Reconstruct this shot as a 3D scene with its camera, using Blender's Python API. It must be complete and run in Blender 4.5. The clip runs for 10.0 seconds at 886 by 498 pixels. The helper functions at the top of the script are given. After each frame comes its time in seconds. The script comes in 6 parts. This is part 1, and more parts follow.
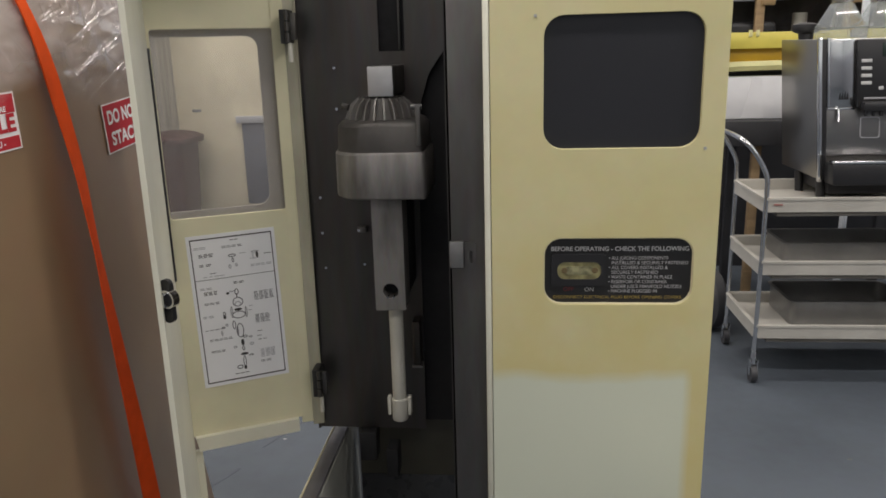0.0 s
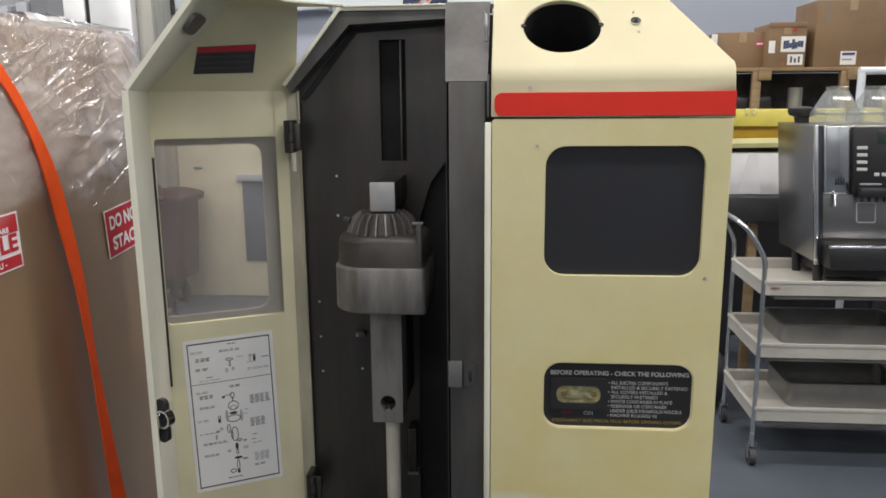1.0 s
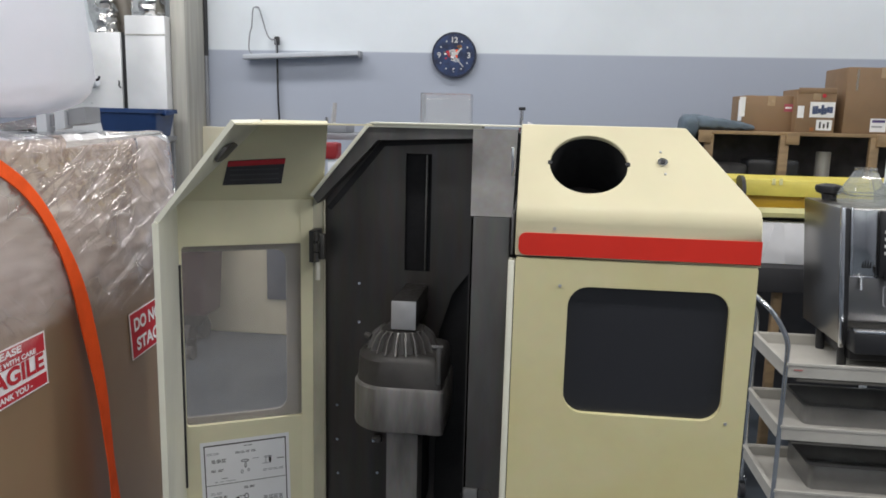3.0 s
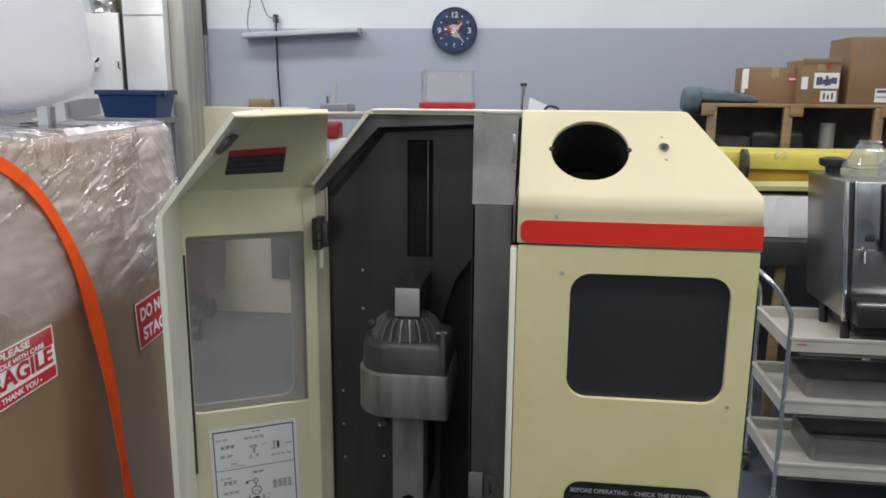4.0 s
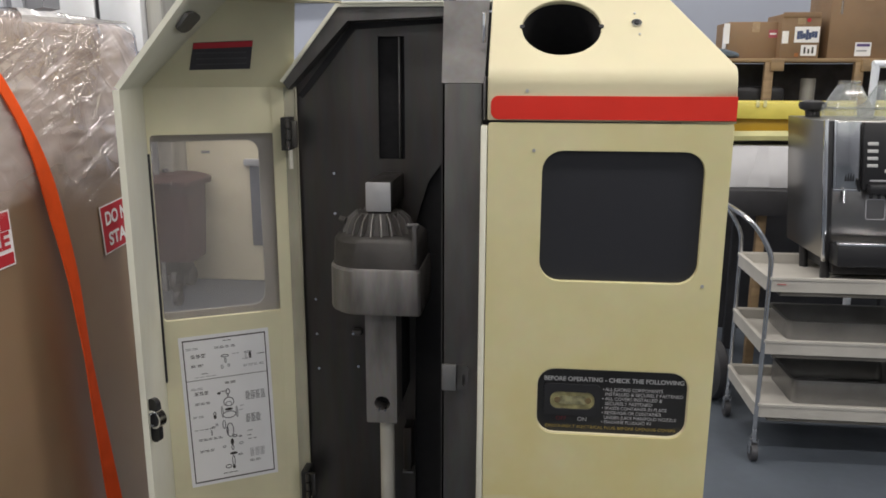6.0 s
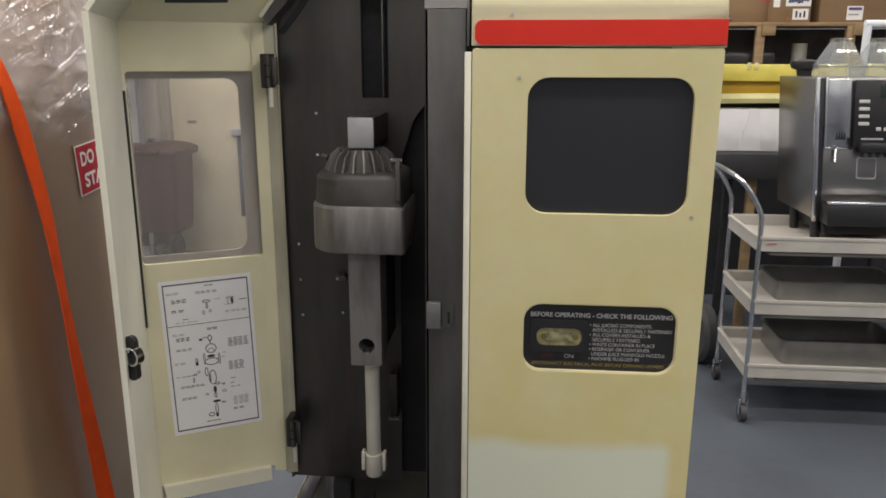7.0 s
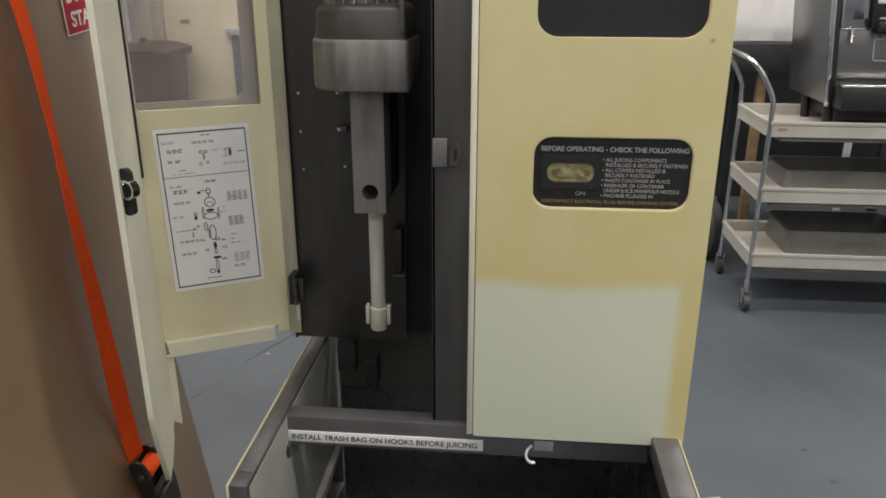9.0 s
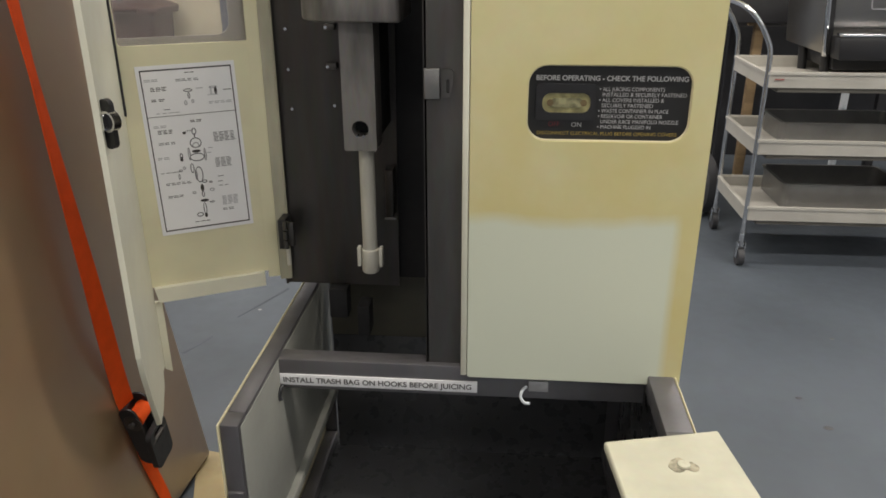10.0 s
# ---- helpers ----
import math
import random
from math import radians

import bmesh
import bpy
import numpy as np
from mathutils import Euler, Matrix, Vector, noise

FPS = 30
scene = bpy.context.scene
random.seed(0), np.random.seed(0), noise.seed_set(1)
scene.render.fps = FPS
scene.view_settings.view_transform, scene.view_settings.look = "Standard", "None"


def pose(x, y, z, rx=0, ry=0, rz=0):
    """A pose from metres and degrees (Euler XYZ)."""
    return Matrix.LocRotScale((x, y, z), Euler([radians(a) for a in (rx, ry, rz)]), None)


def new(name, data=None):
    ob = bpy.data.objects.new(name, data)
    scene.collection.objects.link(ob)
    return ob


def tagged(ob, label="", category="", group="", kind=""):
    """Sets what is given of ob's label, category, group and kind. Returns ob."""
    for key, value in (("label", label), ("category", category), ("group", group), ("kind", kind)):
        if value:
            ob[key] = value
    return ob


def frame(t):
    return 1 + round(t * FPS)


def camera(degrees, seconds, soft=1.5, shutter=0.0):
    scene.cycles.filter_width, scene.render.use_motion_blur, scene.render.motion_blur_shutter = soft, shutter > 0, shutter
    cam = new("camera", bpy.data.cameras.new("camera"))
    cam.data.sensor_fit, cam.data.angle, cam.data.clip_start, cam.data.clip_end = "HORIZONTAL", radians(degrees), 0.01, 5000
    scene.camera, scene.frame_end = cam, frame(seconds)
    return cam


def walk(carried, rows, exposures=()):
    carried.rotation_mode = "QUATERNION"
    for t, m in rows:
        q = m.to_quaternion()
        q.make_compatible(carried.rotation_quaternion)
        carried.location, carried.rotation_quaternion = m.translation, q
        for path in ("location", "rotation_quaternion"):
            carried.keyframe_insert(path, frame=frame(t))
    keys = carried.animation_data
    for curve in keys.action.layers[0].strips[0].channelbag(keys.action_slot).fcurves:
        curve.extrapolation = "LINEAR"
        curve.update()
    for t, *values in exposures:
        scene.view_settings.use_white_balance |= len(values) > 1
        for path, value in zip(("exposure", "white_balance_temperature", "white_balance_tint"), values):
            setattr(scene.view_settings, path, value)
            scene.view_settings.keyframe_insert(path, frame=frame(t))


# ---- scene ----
cam = camera(60.3, 10.0, 1.7)
# seconds, eye x y z in metres, yaw, pitch, lean in degrees
PATH = [
    (0.0, 0.520, -0.128, 1.613, 5.51, -14.67, 1.58),
    (0.5, 0.515, -0.114, 1.679, 5.27, -13.02, 0.22),
    (1.0, 0.513, -0.093, 1.763, 5.20, -11.42, 0.47),
    (1.5, 0.497, -0.080, 1.823, 5.64, -9.31, -0.31),
    (2.0, 0.489, -0.072, 1.871, 5.93, -7.49, -0.93),
    (3.5, 0.512, -0.058, 1.997, 7.17, -11.18, -1.24),
    (4.0, 0.508, -0.060, 2.000, 7.03, -11.75, -0.49),
    (4.5, 0.507, -0.062, 1.953, 6.80, -11.97, -0.17),
    (5.0, 0.521, -0.070, 1.908, 6.30, -12.18, -0.32),
    (5.5, 0.531, -0.072, 1.854, 6.19, -12.26, -0.31),
    (7.0, 0.554, -0.052, 1.704, 5.32, -14.18, -0.09),
    (7.5, 0.553, -0.057, 1.661, 5.41, -14.91, -0.64),
    (8.0, 0.540, -0.051, 1.606, 5.38, -16.40, -0.93),
    (8.5, 0.541, -0.050, 1.567, 5.33, -18.37, -0.31),
    (9.0, 0.540, -0.048, 1.526, 5.27, -19.84, -0.07),
    (9.5, 0.536, -0.042, 1.485, 5.11, -21.10, 0.23),
    (10.0, 0.540, -0.038, 1.454, 4.73, -22.16, 0.08),
]
walk(cam, [(t, pose(x, y, z, 0, 0, yaw) @ pose(0, 0, 0, 90 + pitch) @ pose(0, 0, 0, 0, 0, -lean))
           for t, x, y, z, yaw, pitch, lean in PATH],
     [(0.0, 0.14, 6650, 14), (0.5, 0.38, 6600, 13), (1.0, 0.30, 6450, 13), (2.0, 0.12, 6200, 12), (4.5, 0.10, 6250, 12), (7.0, 0.28, 6750, 15), (8.5, 0.36, 6850, 13), (10.0, 0.44, 6850, 12)])

# ---- light: a windowless workroom under rows of ceiling fluorescents ----
world = bpy.data.worlds.new("room_air")
world.use_nodes = True
world.node_tree.nodes["Background"].inputs[0].default_value = (0.9, 0.95, 1.0, 1)
world.node_tree.nodes["Background"].inputs[1].default_value = 0.02
scene.world = world
CEILING = 4.2


def lamp(x, y, power):
    data = bpy.data.lights.new("fluorescent_light", "AREA")
    data.shape, data.size, data.size_y = "RECTANGLE", 2.4, 0.3
    data.energy, data.color = power, (1.0, 0.965, 0.91)
    ob = new("fluorescent_light", data)
    ob.matrix_world = pose(x, y, CEILING - 0.10)
    return ob


LAMP_X, LAMP_Y = (-2.8, 0.2, 3.2), (-2.2, 0.60, 3.1, 5.3)
# watts by row (y) and column (x)
LAMP_WATTS = ((23, 18, 31), (52, 33, 73), (44, 32, 22), (42, 32, 26))
for ly, row in zip(LAMP_Y, LAMP_WATTS):
    for lx, watts in zip(LAMP_X, row):
        lamp(lx, ly, watts)

# ---- materials ----


def material(name, colour, rough=0.5, metal=0.0, vary=0.12, scale=6.0, bump=0.0, bump_scale=60.0, colour2=None,
             coat=0.0, spec=0.5, stretch=(1, 1, 1), rough_vary=0.12, alpha=1.0, coat_rough=0.03, coat_ior=1.5):
    """A procedural surface: two scales of colour change, uneven gloss, fine relief."""
    m = bpy.data.materials.new(name)
    m.use_nodes = True
    n, l = m.node_tree.nodes, m.node_tree.links
    b = n["Principled BSDF"]
    b.inputs["Roughness"].default_value = rough
    b.inputs["Metallic"].default_value = metal
    b.inputs["Coat Weight"].default_value = coat
    b.inputs["Coat Roughness"].default_value = coat_rough
    b.inputs["Coat IOR"].default_value = coat_ior
    b.inputs["Specular IOR Level"].default_value = spec
    b.inputs["Alpha"].default_value = alpha
    co = n.new("ShaderNodeTexCoord")
    mp = n.new("ShaderNodeMapping")
    mp.inputs["Scale"].default_value = stretch
    l.new(co.outputs["Object"], mp.inputs["Vector"])
    big, fine = n.new("ShaderNodeTexNoise"), n.new("ShaderNodeTexNoise")
    big.inputs["Scale"].default_value, big.inputs["Detail"].default_value = scale, 5.0
    fine.inputs["Scale"].default_value, fine.inputs["Detail"].default_value = scale * 9, 4.0
    l.new(mp.outputs[0], big.inputs["Vector"])
    l.new(mp.outputs[0], fine.inputs["Vector"])
    c2 = colour2 or tuple(max(0.0, c * (1 - 2.2 * vary)) for c in colour)
    mix = n.new("ShaderNodeMix")
    mix.data_type = "RGBA"
    mix.inputs[6].default_value, mix.inputs[7].default_value = (*c2, 1), (*colour, 1)
    ramp = n.new("ShaderNodeMapRange")
    ramp.inputs["From Min"].default_value, ramp.inputs["From Max"].default_value = 0.35, 0.62
    l.new(big.outputs["Fac"], ramp.inputs["Value"])
    l.new(ramp.outputs[0], mix.inputs[0])
    mix2 = n.new("ShaderNodeMix")
    mix2.data_type, mix2.blend_type = "RGBA", "MULTIPLY"
    mix2.inputs[0].default_value = min(1.0, vary * 2.0)
    l.new(mix.outputs[2], mix2.inputs[6])
    l.new(fine.outputs["Color"], mix2.inputs[7])
    soft = n.new("ShaderNodeMix")
    soft.data_type = "RGBA"
    soft.inputs[0].default_value = 0.5
    l.new(mix.outputs[2], soft.inputs[6])
    l.new(mix2.outputs[2], soft.inputs[7])
    l.new(soft.outputs[2], b.inputs["Base Color"])
    rr = n.new("ShaderNodeMapRange")
    rr.inputs["To Min"].default_value = max(0.02, rough - rough_vary)
    rr.inputs["To Max"].default_value = min(1.0, rough + rough_vary)
    l.new(fine.outputs["Fac"], rr.inputs["Value"])
    l.new(rr.outputs[0], b.inputs["Roughness"])
    if bump:
        bn, bp = n.new("ShaderNodeTexNoise"), n.new("ShaderNodeBump")
        bn.inputs["Scale"].default_value, bn.inputs["Detail"].default_value = bump_scale, 6.0
        l.new(mp.outputs[0], bn.inputs["Vector"])
        bp.inputs["Strength"].default_value, bp.inputs["Distance"].default_value = bump, 0.004
        l.new(bn.outputs["Fac"], bp.inputs["Height"])
        l.new(bp.outputs[0], b.inputs["Normal"])
    return m


def ageing(m, colour, high, low, share):
    """Amber blotches that thicken from one height of the place down to another."""
    n, l = m.node_tree.nodes, m.node_tree.links
    b = n["Principled BSDF"]
    old = b.inputs["Base Color"].links[0].from_socket
    geo, sep, noi = n.new("ShaderNodeNewGeometry"), n.new("ShaderNodeSeparateXYZ"), n.new("ShaderNodeTexNoise")
    l.new(geo.outputs["Position"], sep.inputs[0])
    l.new(geo.outputs["Position"], noi.inputs["Vector"])
    noi.inputs["Scale"].default_value, noi.inputs["Detail"].default_value = 6.0, 5.0
    mr, spots, mul, mix = n.new("ShaderNodeMapRange"), n.new("ShaderNodeMapRange"), n.new("ShaderNodeMath"), n.new("ShaderNodeMix")
    mr.inputs["From Min"].default_value, mr.inputs["From Max"].default_value = high, low
    mr.inputs["To Min"].default_value = 0.25
    spots.inputs["From Min"].default_value, spots.inputs["From Max"].default_value, spots.inputs["To Max"].default_value = 0.36, 0.66, share
    l.new(sep.outputs["Z"], mr.inputs["Value"])
    l.new(noi.outputs["Fac"], spots.inputs["Value"])
    mul.operation, mix.data_type = "MULTIPLY", "RGBA"
    l.new(mr.outputs[0], mul.inputs[0])
    l.new(spots.outputs[0], mul.inputs[1])
    l.new(mul.outputs[0], mix.inputs[0])
    l.new(old, mix.inputs[6])
    mix.inputs[7].default_value = (*colour, 1)
    l.new(mix.outputs[2], b.inputs["Base Color"])
    return m


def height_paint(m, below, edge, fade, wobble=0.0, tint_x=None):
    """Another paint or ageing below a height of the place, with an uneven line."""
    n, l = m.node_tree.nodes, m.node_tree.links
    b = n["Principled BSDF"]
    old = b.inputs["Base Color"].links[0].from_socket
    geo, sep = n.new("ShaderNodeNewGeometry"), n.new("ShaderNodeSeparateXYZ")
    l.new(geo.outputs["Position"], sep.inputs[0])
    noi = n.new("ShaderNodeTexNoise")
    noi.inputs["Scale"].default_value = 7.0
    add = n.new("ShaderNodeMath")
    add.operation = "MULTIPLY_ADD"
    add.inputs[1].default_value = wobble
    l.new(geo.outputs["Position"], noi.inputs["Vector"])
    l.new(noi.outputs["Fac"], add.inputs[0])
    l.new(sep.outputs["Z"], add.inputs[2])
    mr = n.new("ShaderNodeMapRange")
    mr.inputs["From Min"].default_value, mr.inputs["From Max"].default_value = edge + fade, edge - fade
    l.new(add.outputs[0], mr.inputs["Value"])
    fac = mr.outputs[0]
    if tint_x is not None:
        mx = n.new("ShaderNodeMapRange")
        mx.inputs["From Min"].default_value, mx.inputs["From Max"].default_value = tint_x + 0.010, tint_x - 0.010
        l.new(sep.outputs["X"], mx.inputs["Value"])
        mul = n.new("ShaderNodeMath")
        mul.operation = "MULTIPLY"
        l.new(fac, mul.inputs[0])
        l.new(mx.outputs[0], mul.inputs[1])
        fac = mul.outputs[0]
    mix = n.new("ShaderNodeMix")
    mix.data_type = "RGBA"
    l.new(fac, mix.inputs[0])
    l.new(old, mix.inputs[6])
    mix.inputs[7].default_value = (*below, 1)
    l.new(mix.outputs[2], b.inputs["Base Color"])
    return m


CREAM = material("cream_fibreglass", (0.68, 0.622, 0.41), 0.48, vary=0.05, scale=3.0, bump=0.05, bump_scale=25, coat=0.05)
CREAM_PANEL = material("yellowed_cream_fibreglass", (0.715, 0.66, 0.388), 0.40, vary=0.10, scale=4.2, bump=0.05, bump_scale=25, coat=0.1, colour2=(0.665, 0.612, 0.325))
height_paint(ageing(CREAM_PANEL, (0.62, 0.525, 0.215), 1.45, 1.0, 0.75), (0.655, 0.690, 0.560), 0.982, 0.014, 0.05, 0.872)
CREAM_IN = material("cream_inner_face", (0.79, 0.745, 0.515), 0.5, vary=0.06, scale=4.0, bump=0.05, bump_scale=30)
CREAM_PALE = material("pale_cream_edge", (0.77, 0.76, 0.63), 0.42, vary=0.05, scale=4.0, bump=0.04, bump_scale=25)
INK_DIM = material("dim_grey_ink", (0.085, 0.085, 0.095), 0.6)
# grey-beige takes in the haze of the acrylic sheet over the surround
SURROUND = material("hazed_grey_surround", (0.40, 0.39, 0.36), 0.35, vary=0.08, scale=5)
FLANGE = material("soiled_cream_flange", (0.56, 0.53, 0.40), 0.5, vary=0.14, scale=12, stretch=(1, 1, 0.3))
RED = material("red_stripe", (0.74, 0.030, 0.014), 0.35, vary=0.05)
STEEL = material("worn_stainless_steel", (0.185, 0.180, 0.174), 0.55, 0.75, vary=0.2, scale=9.0, bump=0.05, bump_scale=90, stretch=(1, 1, 0.22), colour2=(0.112, 0.108, 0.105), rough_vary=0.15)
STEEL_DARK = material("dull_dark_stainless", (0.140, 0.131, 0.123), 0.42, 0.85, vary=0.25, scale=7.0, bump=0.05, bump_scale=45, colour2=(0.088, 0.081, 0.077), stretch=(1, 1, 0.16), rough_vary=0.22)
FRAME_STEEL = material("brushed_frame_steel", (0.21, 0.205, 0.215), 0.40, 0.6, vary=0.12, scale=7.0, stretch=(1, 1, 0.3))
CAST = material("cast_aluminium", (0.29, 0.277, 0.262), 0.45, 0.45, vary=0.25, scale=11.0, bump=0.08, colour2=(0.155, 0.146, 0.137), stretch=(1.8, 1.8, 0.4))
CAST_DARK = material("dark_cast_metal", (0.095, 0.089, 0.083), 0.5, 0.4, vary=0.14, scale=14.0, bump=0.06)
ALU = material("machined_aluminium", (0.55, 0.55, 0.55), 0.42, 0.5, vary=0.06, scale=20.0)
CHROME = material("chrome", (0.78, 0.78, 0.79), 0.12, 1.0, vary=0.04, rough_vary=0.06)
BLACK = material("black_plastic", (0.02, 0.02, 0.022), 0.42, vary=0.08)
# unlit depth put into the colour: chute, housing, column back, gaps; also black parts
BLACK_VOID = material("black_and_unlit", (0.016, 0.016, 0.018), 0.7, vary=0.1)
TINTED = material("smoked_window", (0.026, 0.027, 0.031), 0.30, vary=0.015, spec=0.4, scale=8, rough_vary=0.015)
PLATE = material("black_instruction_plate", (0.022, 0.022, 0.022), 0.35, vary=0.08, scale=12)
IVORY = material("ivory_plastic", (0.66, 0.64, 0.56), 0.42, vary=0.05)
WHITE = material("white_plastic", (0.76, 0.80, 0.84), 0.4, vary=0.03)
PAPER = material("white_paper", (0.87, 0.87, 0.88), 0.7, vary=0.02, scale=10)
INK = material("black_ink", (0.045, 0.042, 0.040), 0.7, vary=0.05)
INK_GREY = material("grey_ink", (0.12, 0.12, 0.13), 0.7, vary=0.05)
INK_PALE = material("pale_grey_ink", (0.38, 0.38, 0.40), 0.7, vary=0.05)
LETTER = material("white_lettering", (0.56, 0.56, 0.55), 0.5, vary=0.03)
LETTER_DIM = material("small_white_lettering", (0.47, 0.47, 0.47), 0.5, vary=0.03)
OCHRE = material("ochre_lettering", (0.36, 0.26, 0.06), 0.5, vary=0.03)
DIM_RED = material("faded_red_lettering", (0.20, 0.02, 0.025), 0.5, vary=0.03)
CARD = material("filmed_cardboard", (0.29, 0.19, 0.105), 0.5, vary=0.12, scale=2.0, bump=0.05, bump_scale=14, coat=1.0, coat_rough=0.33, coat_ior=1.95)
CARD_LIGHT = material("brown_carton", (0.27, 0.172, 0.096), 0.7, vary=0.08, scale=4.0, bump=0.06, bump_scale=50)
ORANGE = material("orange_webbing", (1.0, 0.120, 0.020), 0.7, spec=0.15, vary=0.06, scale=20, bump=0.25, bump_scale=350)
LABEL_RED = material("red_label_print", (0.52, 0.025, 0.04), 0.5, vary=0.04)
FLOOR = material("blue_grey_epoxy_floor", (0.100, 0.118, 0.140), 0.42, vary=0.08, scale=1.9, bump=0.03, bump_scale=30, spec=0.4)
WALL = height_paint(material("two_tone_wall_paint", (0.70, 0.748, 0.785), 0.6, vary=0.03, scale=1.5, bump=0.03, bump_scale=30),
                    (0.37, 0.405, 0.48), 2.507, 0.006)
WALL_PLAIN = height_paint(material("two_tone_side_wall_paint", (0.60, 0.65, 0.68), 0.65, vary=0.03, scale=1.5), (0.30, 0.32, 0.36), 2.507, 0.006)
CEIL = material("white_ceiling", (0.78, 0.78, 0.76), 0.8, vary=0.03)
WOOD = material("raw_pine", (0.36, 0.245, 0.13), 0.65, vary=0.14, scale=4.0, stretch=(1, 6, 6), bump=0.05)
TRAY = material("cream_grey_cart_plastic", (0.52, 0.50, 0.45), 0.5, vary=0.05, scale=8)
PAN = material("scuffed_pan_steel", (0.34, 0.335, 0.325), 0.36, 0.75, vary=0.1, scale=6)
POLISHED = material("polished_steel", (0.62, 0.62, 0.62), 0.16, 1.0, vary=0.05, scale=5)
HOPPER_WHITE = material("white_hopper_plastic", (0.86, 0.88, 0.93), 0.4, vary=0.03, scale=2)
# the shelf's unlit inside, painted as a dark colour on back and bundle
SHELF_SHADE = material("shelf_shade_dark", (0.085, 0.080, 0.078), 0.7, vary=0.3, scale=5)
RUBBER = material("grey_rubber", (0.06, 0.06, 0.065), 0.6, vary=0.1)
YELLOW = material("yellow_plastic", (0.80, 0.68, 0.13), 0.4, vary=0.06)
# deeper yellow paints the shade on the recessed wall between the rims
YELLOW_SHADED = material("shaded_yellow_plastic", (0.62, 0.38, 0.03), 0.4, vary=0.06)
YELLOW_PALE = material("pale_yellow_plastic", (0.80, 0.76, 0.36), 0.45, vary=0.05)
NAVY = material("navy_plastic", (0.016, 0.048, 0.15), 0.4, vary=0.06)
BROWN = material("brown_bin_plastic", (0.062, 0.020, 0.022), 0.45, vary=0.06)
GREY_STEEL = material("grey_painted_steel", (0.25, 0.26, 0.28), 0.45, 0.2, vary=0.06)
PALE_STEEL = material("pale_galvanised_steel", (0.50, 0.53, 0.57), 0.4, 0.2, vary=0.05, scale=6)
DUCT = material("galvanised_duct", (0.66, 0.67, 0.675), 0.33, 0.25, vary=0.06, scale=3, bump=0.03, bump_scale=6)
COLUMN = material("grey_column_paint", (0.46, 0.45, 0.40), 0.5, vary=0.14, scale=5, stretch=(3, 3, 0.15))
CLOTH = material("slate_blue_cloth", (0.13, 0.17, 0.21), 0.9, vary=0.15, scale=8, bump=0.3, bump_scale=60)
SIDE_IN = material("pale_green_grey_panel", (0.33, 0.335, 0.30), 0.5, vary=0.06)
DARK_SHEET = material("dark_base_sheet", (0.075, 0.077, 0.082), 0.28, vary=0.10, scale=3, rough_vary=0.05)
DARK_TABLE = material("dark_steel_table", (0.06, 0.06, 0.065), 0.5, 0.3, vary=0.1)


def see_through(name, tint, haze, rough=0.15, haze_colour=(0.8, 0.8, 0.75), gloss=0.12):
    """Thin clear sheet: straight view through a tint, some white haze and a gloss that grows at grazing angles."""
    m = bpy.data.materials.new(name)
    m.use_nodes = True
    n, l = m.node_tree.nodes, m.node_tree.links
    n.remove(n["Principled BSDF"])
    out = n["Material Output"]
    tr, df, gl = n.new("ShaderNodeBsdfTransparent"), n.new("ShaderNodeBsdfDiffuse"), n.new("ShaderNodeBsdfGlossy")
    tr.inputs[0].default_value, df.inputs[0].default_value = (*tint, 1), (*haze_colour, 1)
    gl.inputs["Roughness"].default_value = rough
    a, c = n.new("ShaderNodeMixShader"), n.new("ShaderNodeMixShader")
    noi, mr = n.new("ShaderNodeTexNoise"), n.new("ShaderNodeMapRange")
    noi.inputs["Scale"].default_value, noi.inputs["Detail"].default_value = 9.0, 4.0
    mr.inputs["To Min"].default_value, mr.inputs["To Max"].default_value = haze * 0.6, haze * 1.4
    l.new(noi.outputs["Fac"], mr.inputs["Value"])
    l.new(mr.outputs[0], a.inputs[0])
    l.new(tr.outputs[0], a.inputs[1])
    l.new(df.outputs[0], a.inputs[2])
    fr, mul = n.new("ShaderNodeFresnel"), n.new("ShaderNodeMath")
    fr.inputs["IOR"].default_value = 1.45
    mul.operation = "MULTIPLY"
    mul.inputs[1].default_value = gloss * 8
    mul.use_clamp = True
    l.new(fr.outputs[0], mul.inputs[0])
    l.new(mul.outputs[0], c.inputs[0])
    l.new(a.outputs[0], c.inputs[1])
    l.new(gl.outputs[0], c.inputs[2])
    l.new(c.outputs[0], out.inputs[0])
    return m


def translucent(m, colour, share):
    """Lets part of the light through a thin sheet, coloured by it."""
    n, l = m.node_tree.nodes, m.node_tree.links
    tr, mix = n.new("ShaderNodeBsdfTranslucent"), n.new("ShaderNodeMixShader")
    tr.inputs[0].default_value = (*colour, 1)
    mix.inputs[0].default_value = share
    l.new(n["Principled BSDF"].outputs[0], mix.inputs[1])
    l.new(tr.outputs[0], mix.inputs[2])
    l.new(mix.outputs[0], n["Material Output"].inputs[0])


translucent(HOPPER_WHITE, (0.92, 0.93, 0.97), 0.35)
PANE = see_through("hazy_acrylic", (0.90, 0.88, 0.86), 0.12, 0.12, (0.78, 0.76, 0.76), gloss=0.06)
CLEAR = see_through("clear_plastic", (0.93, 0.94, 0.94), 0.12, 0.08)
HOPPER_CLEAR = see_through("clear_hopper_plastic", (0.86, 0.88, 0.86), 0.22, 0.10, (0.72, 0.76, 0.74), gloss=0.2)


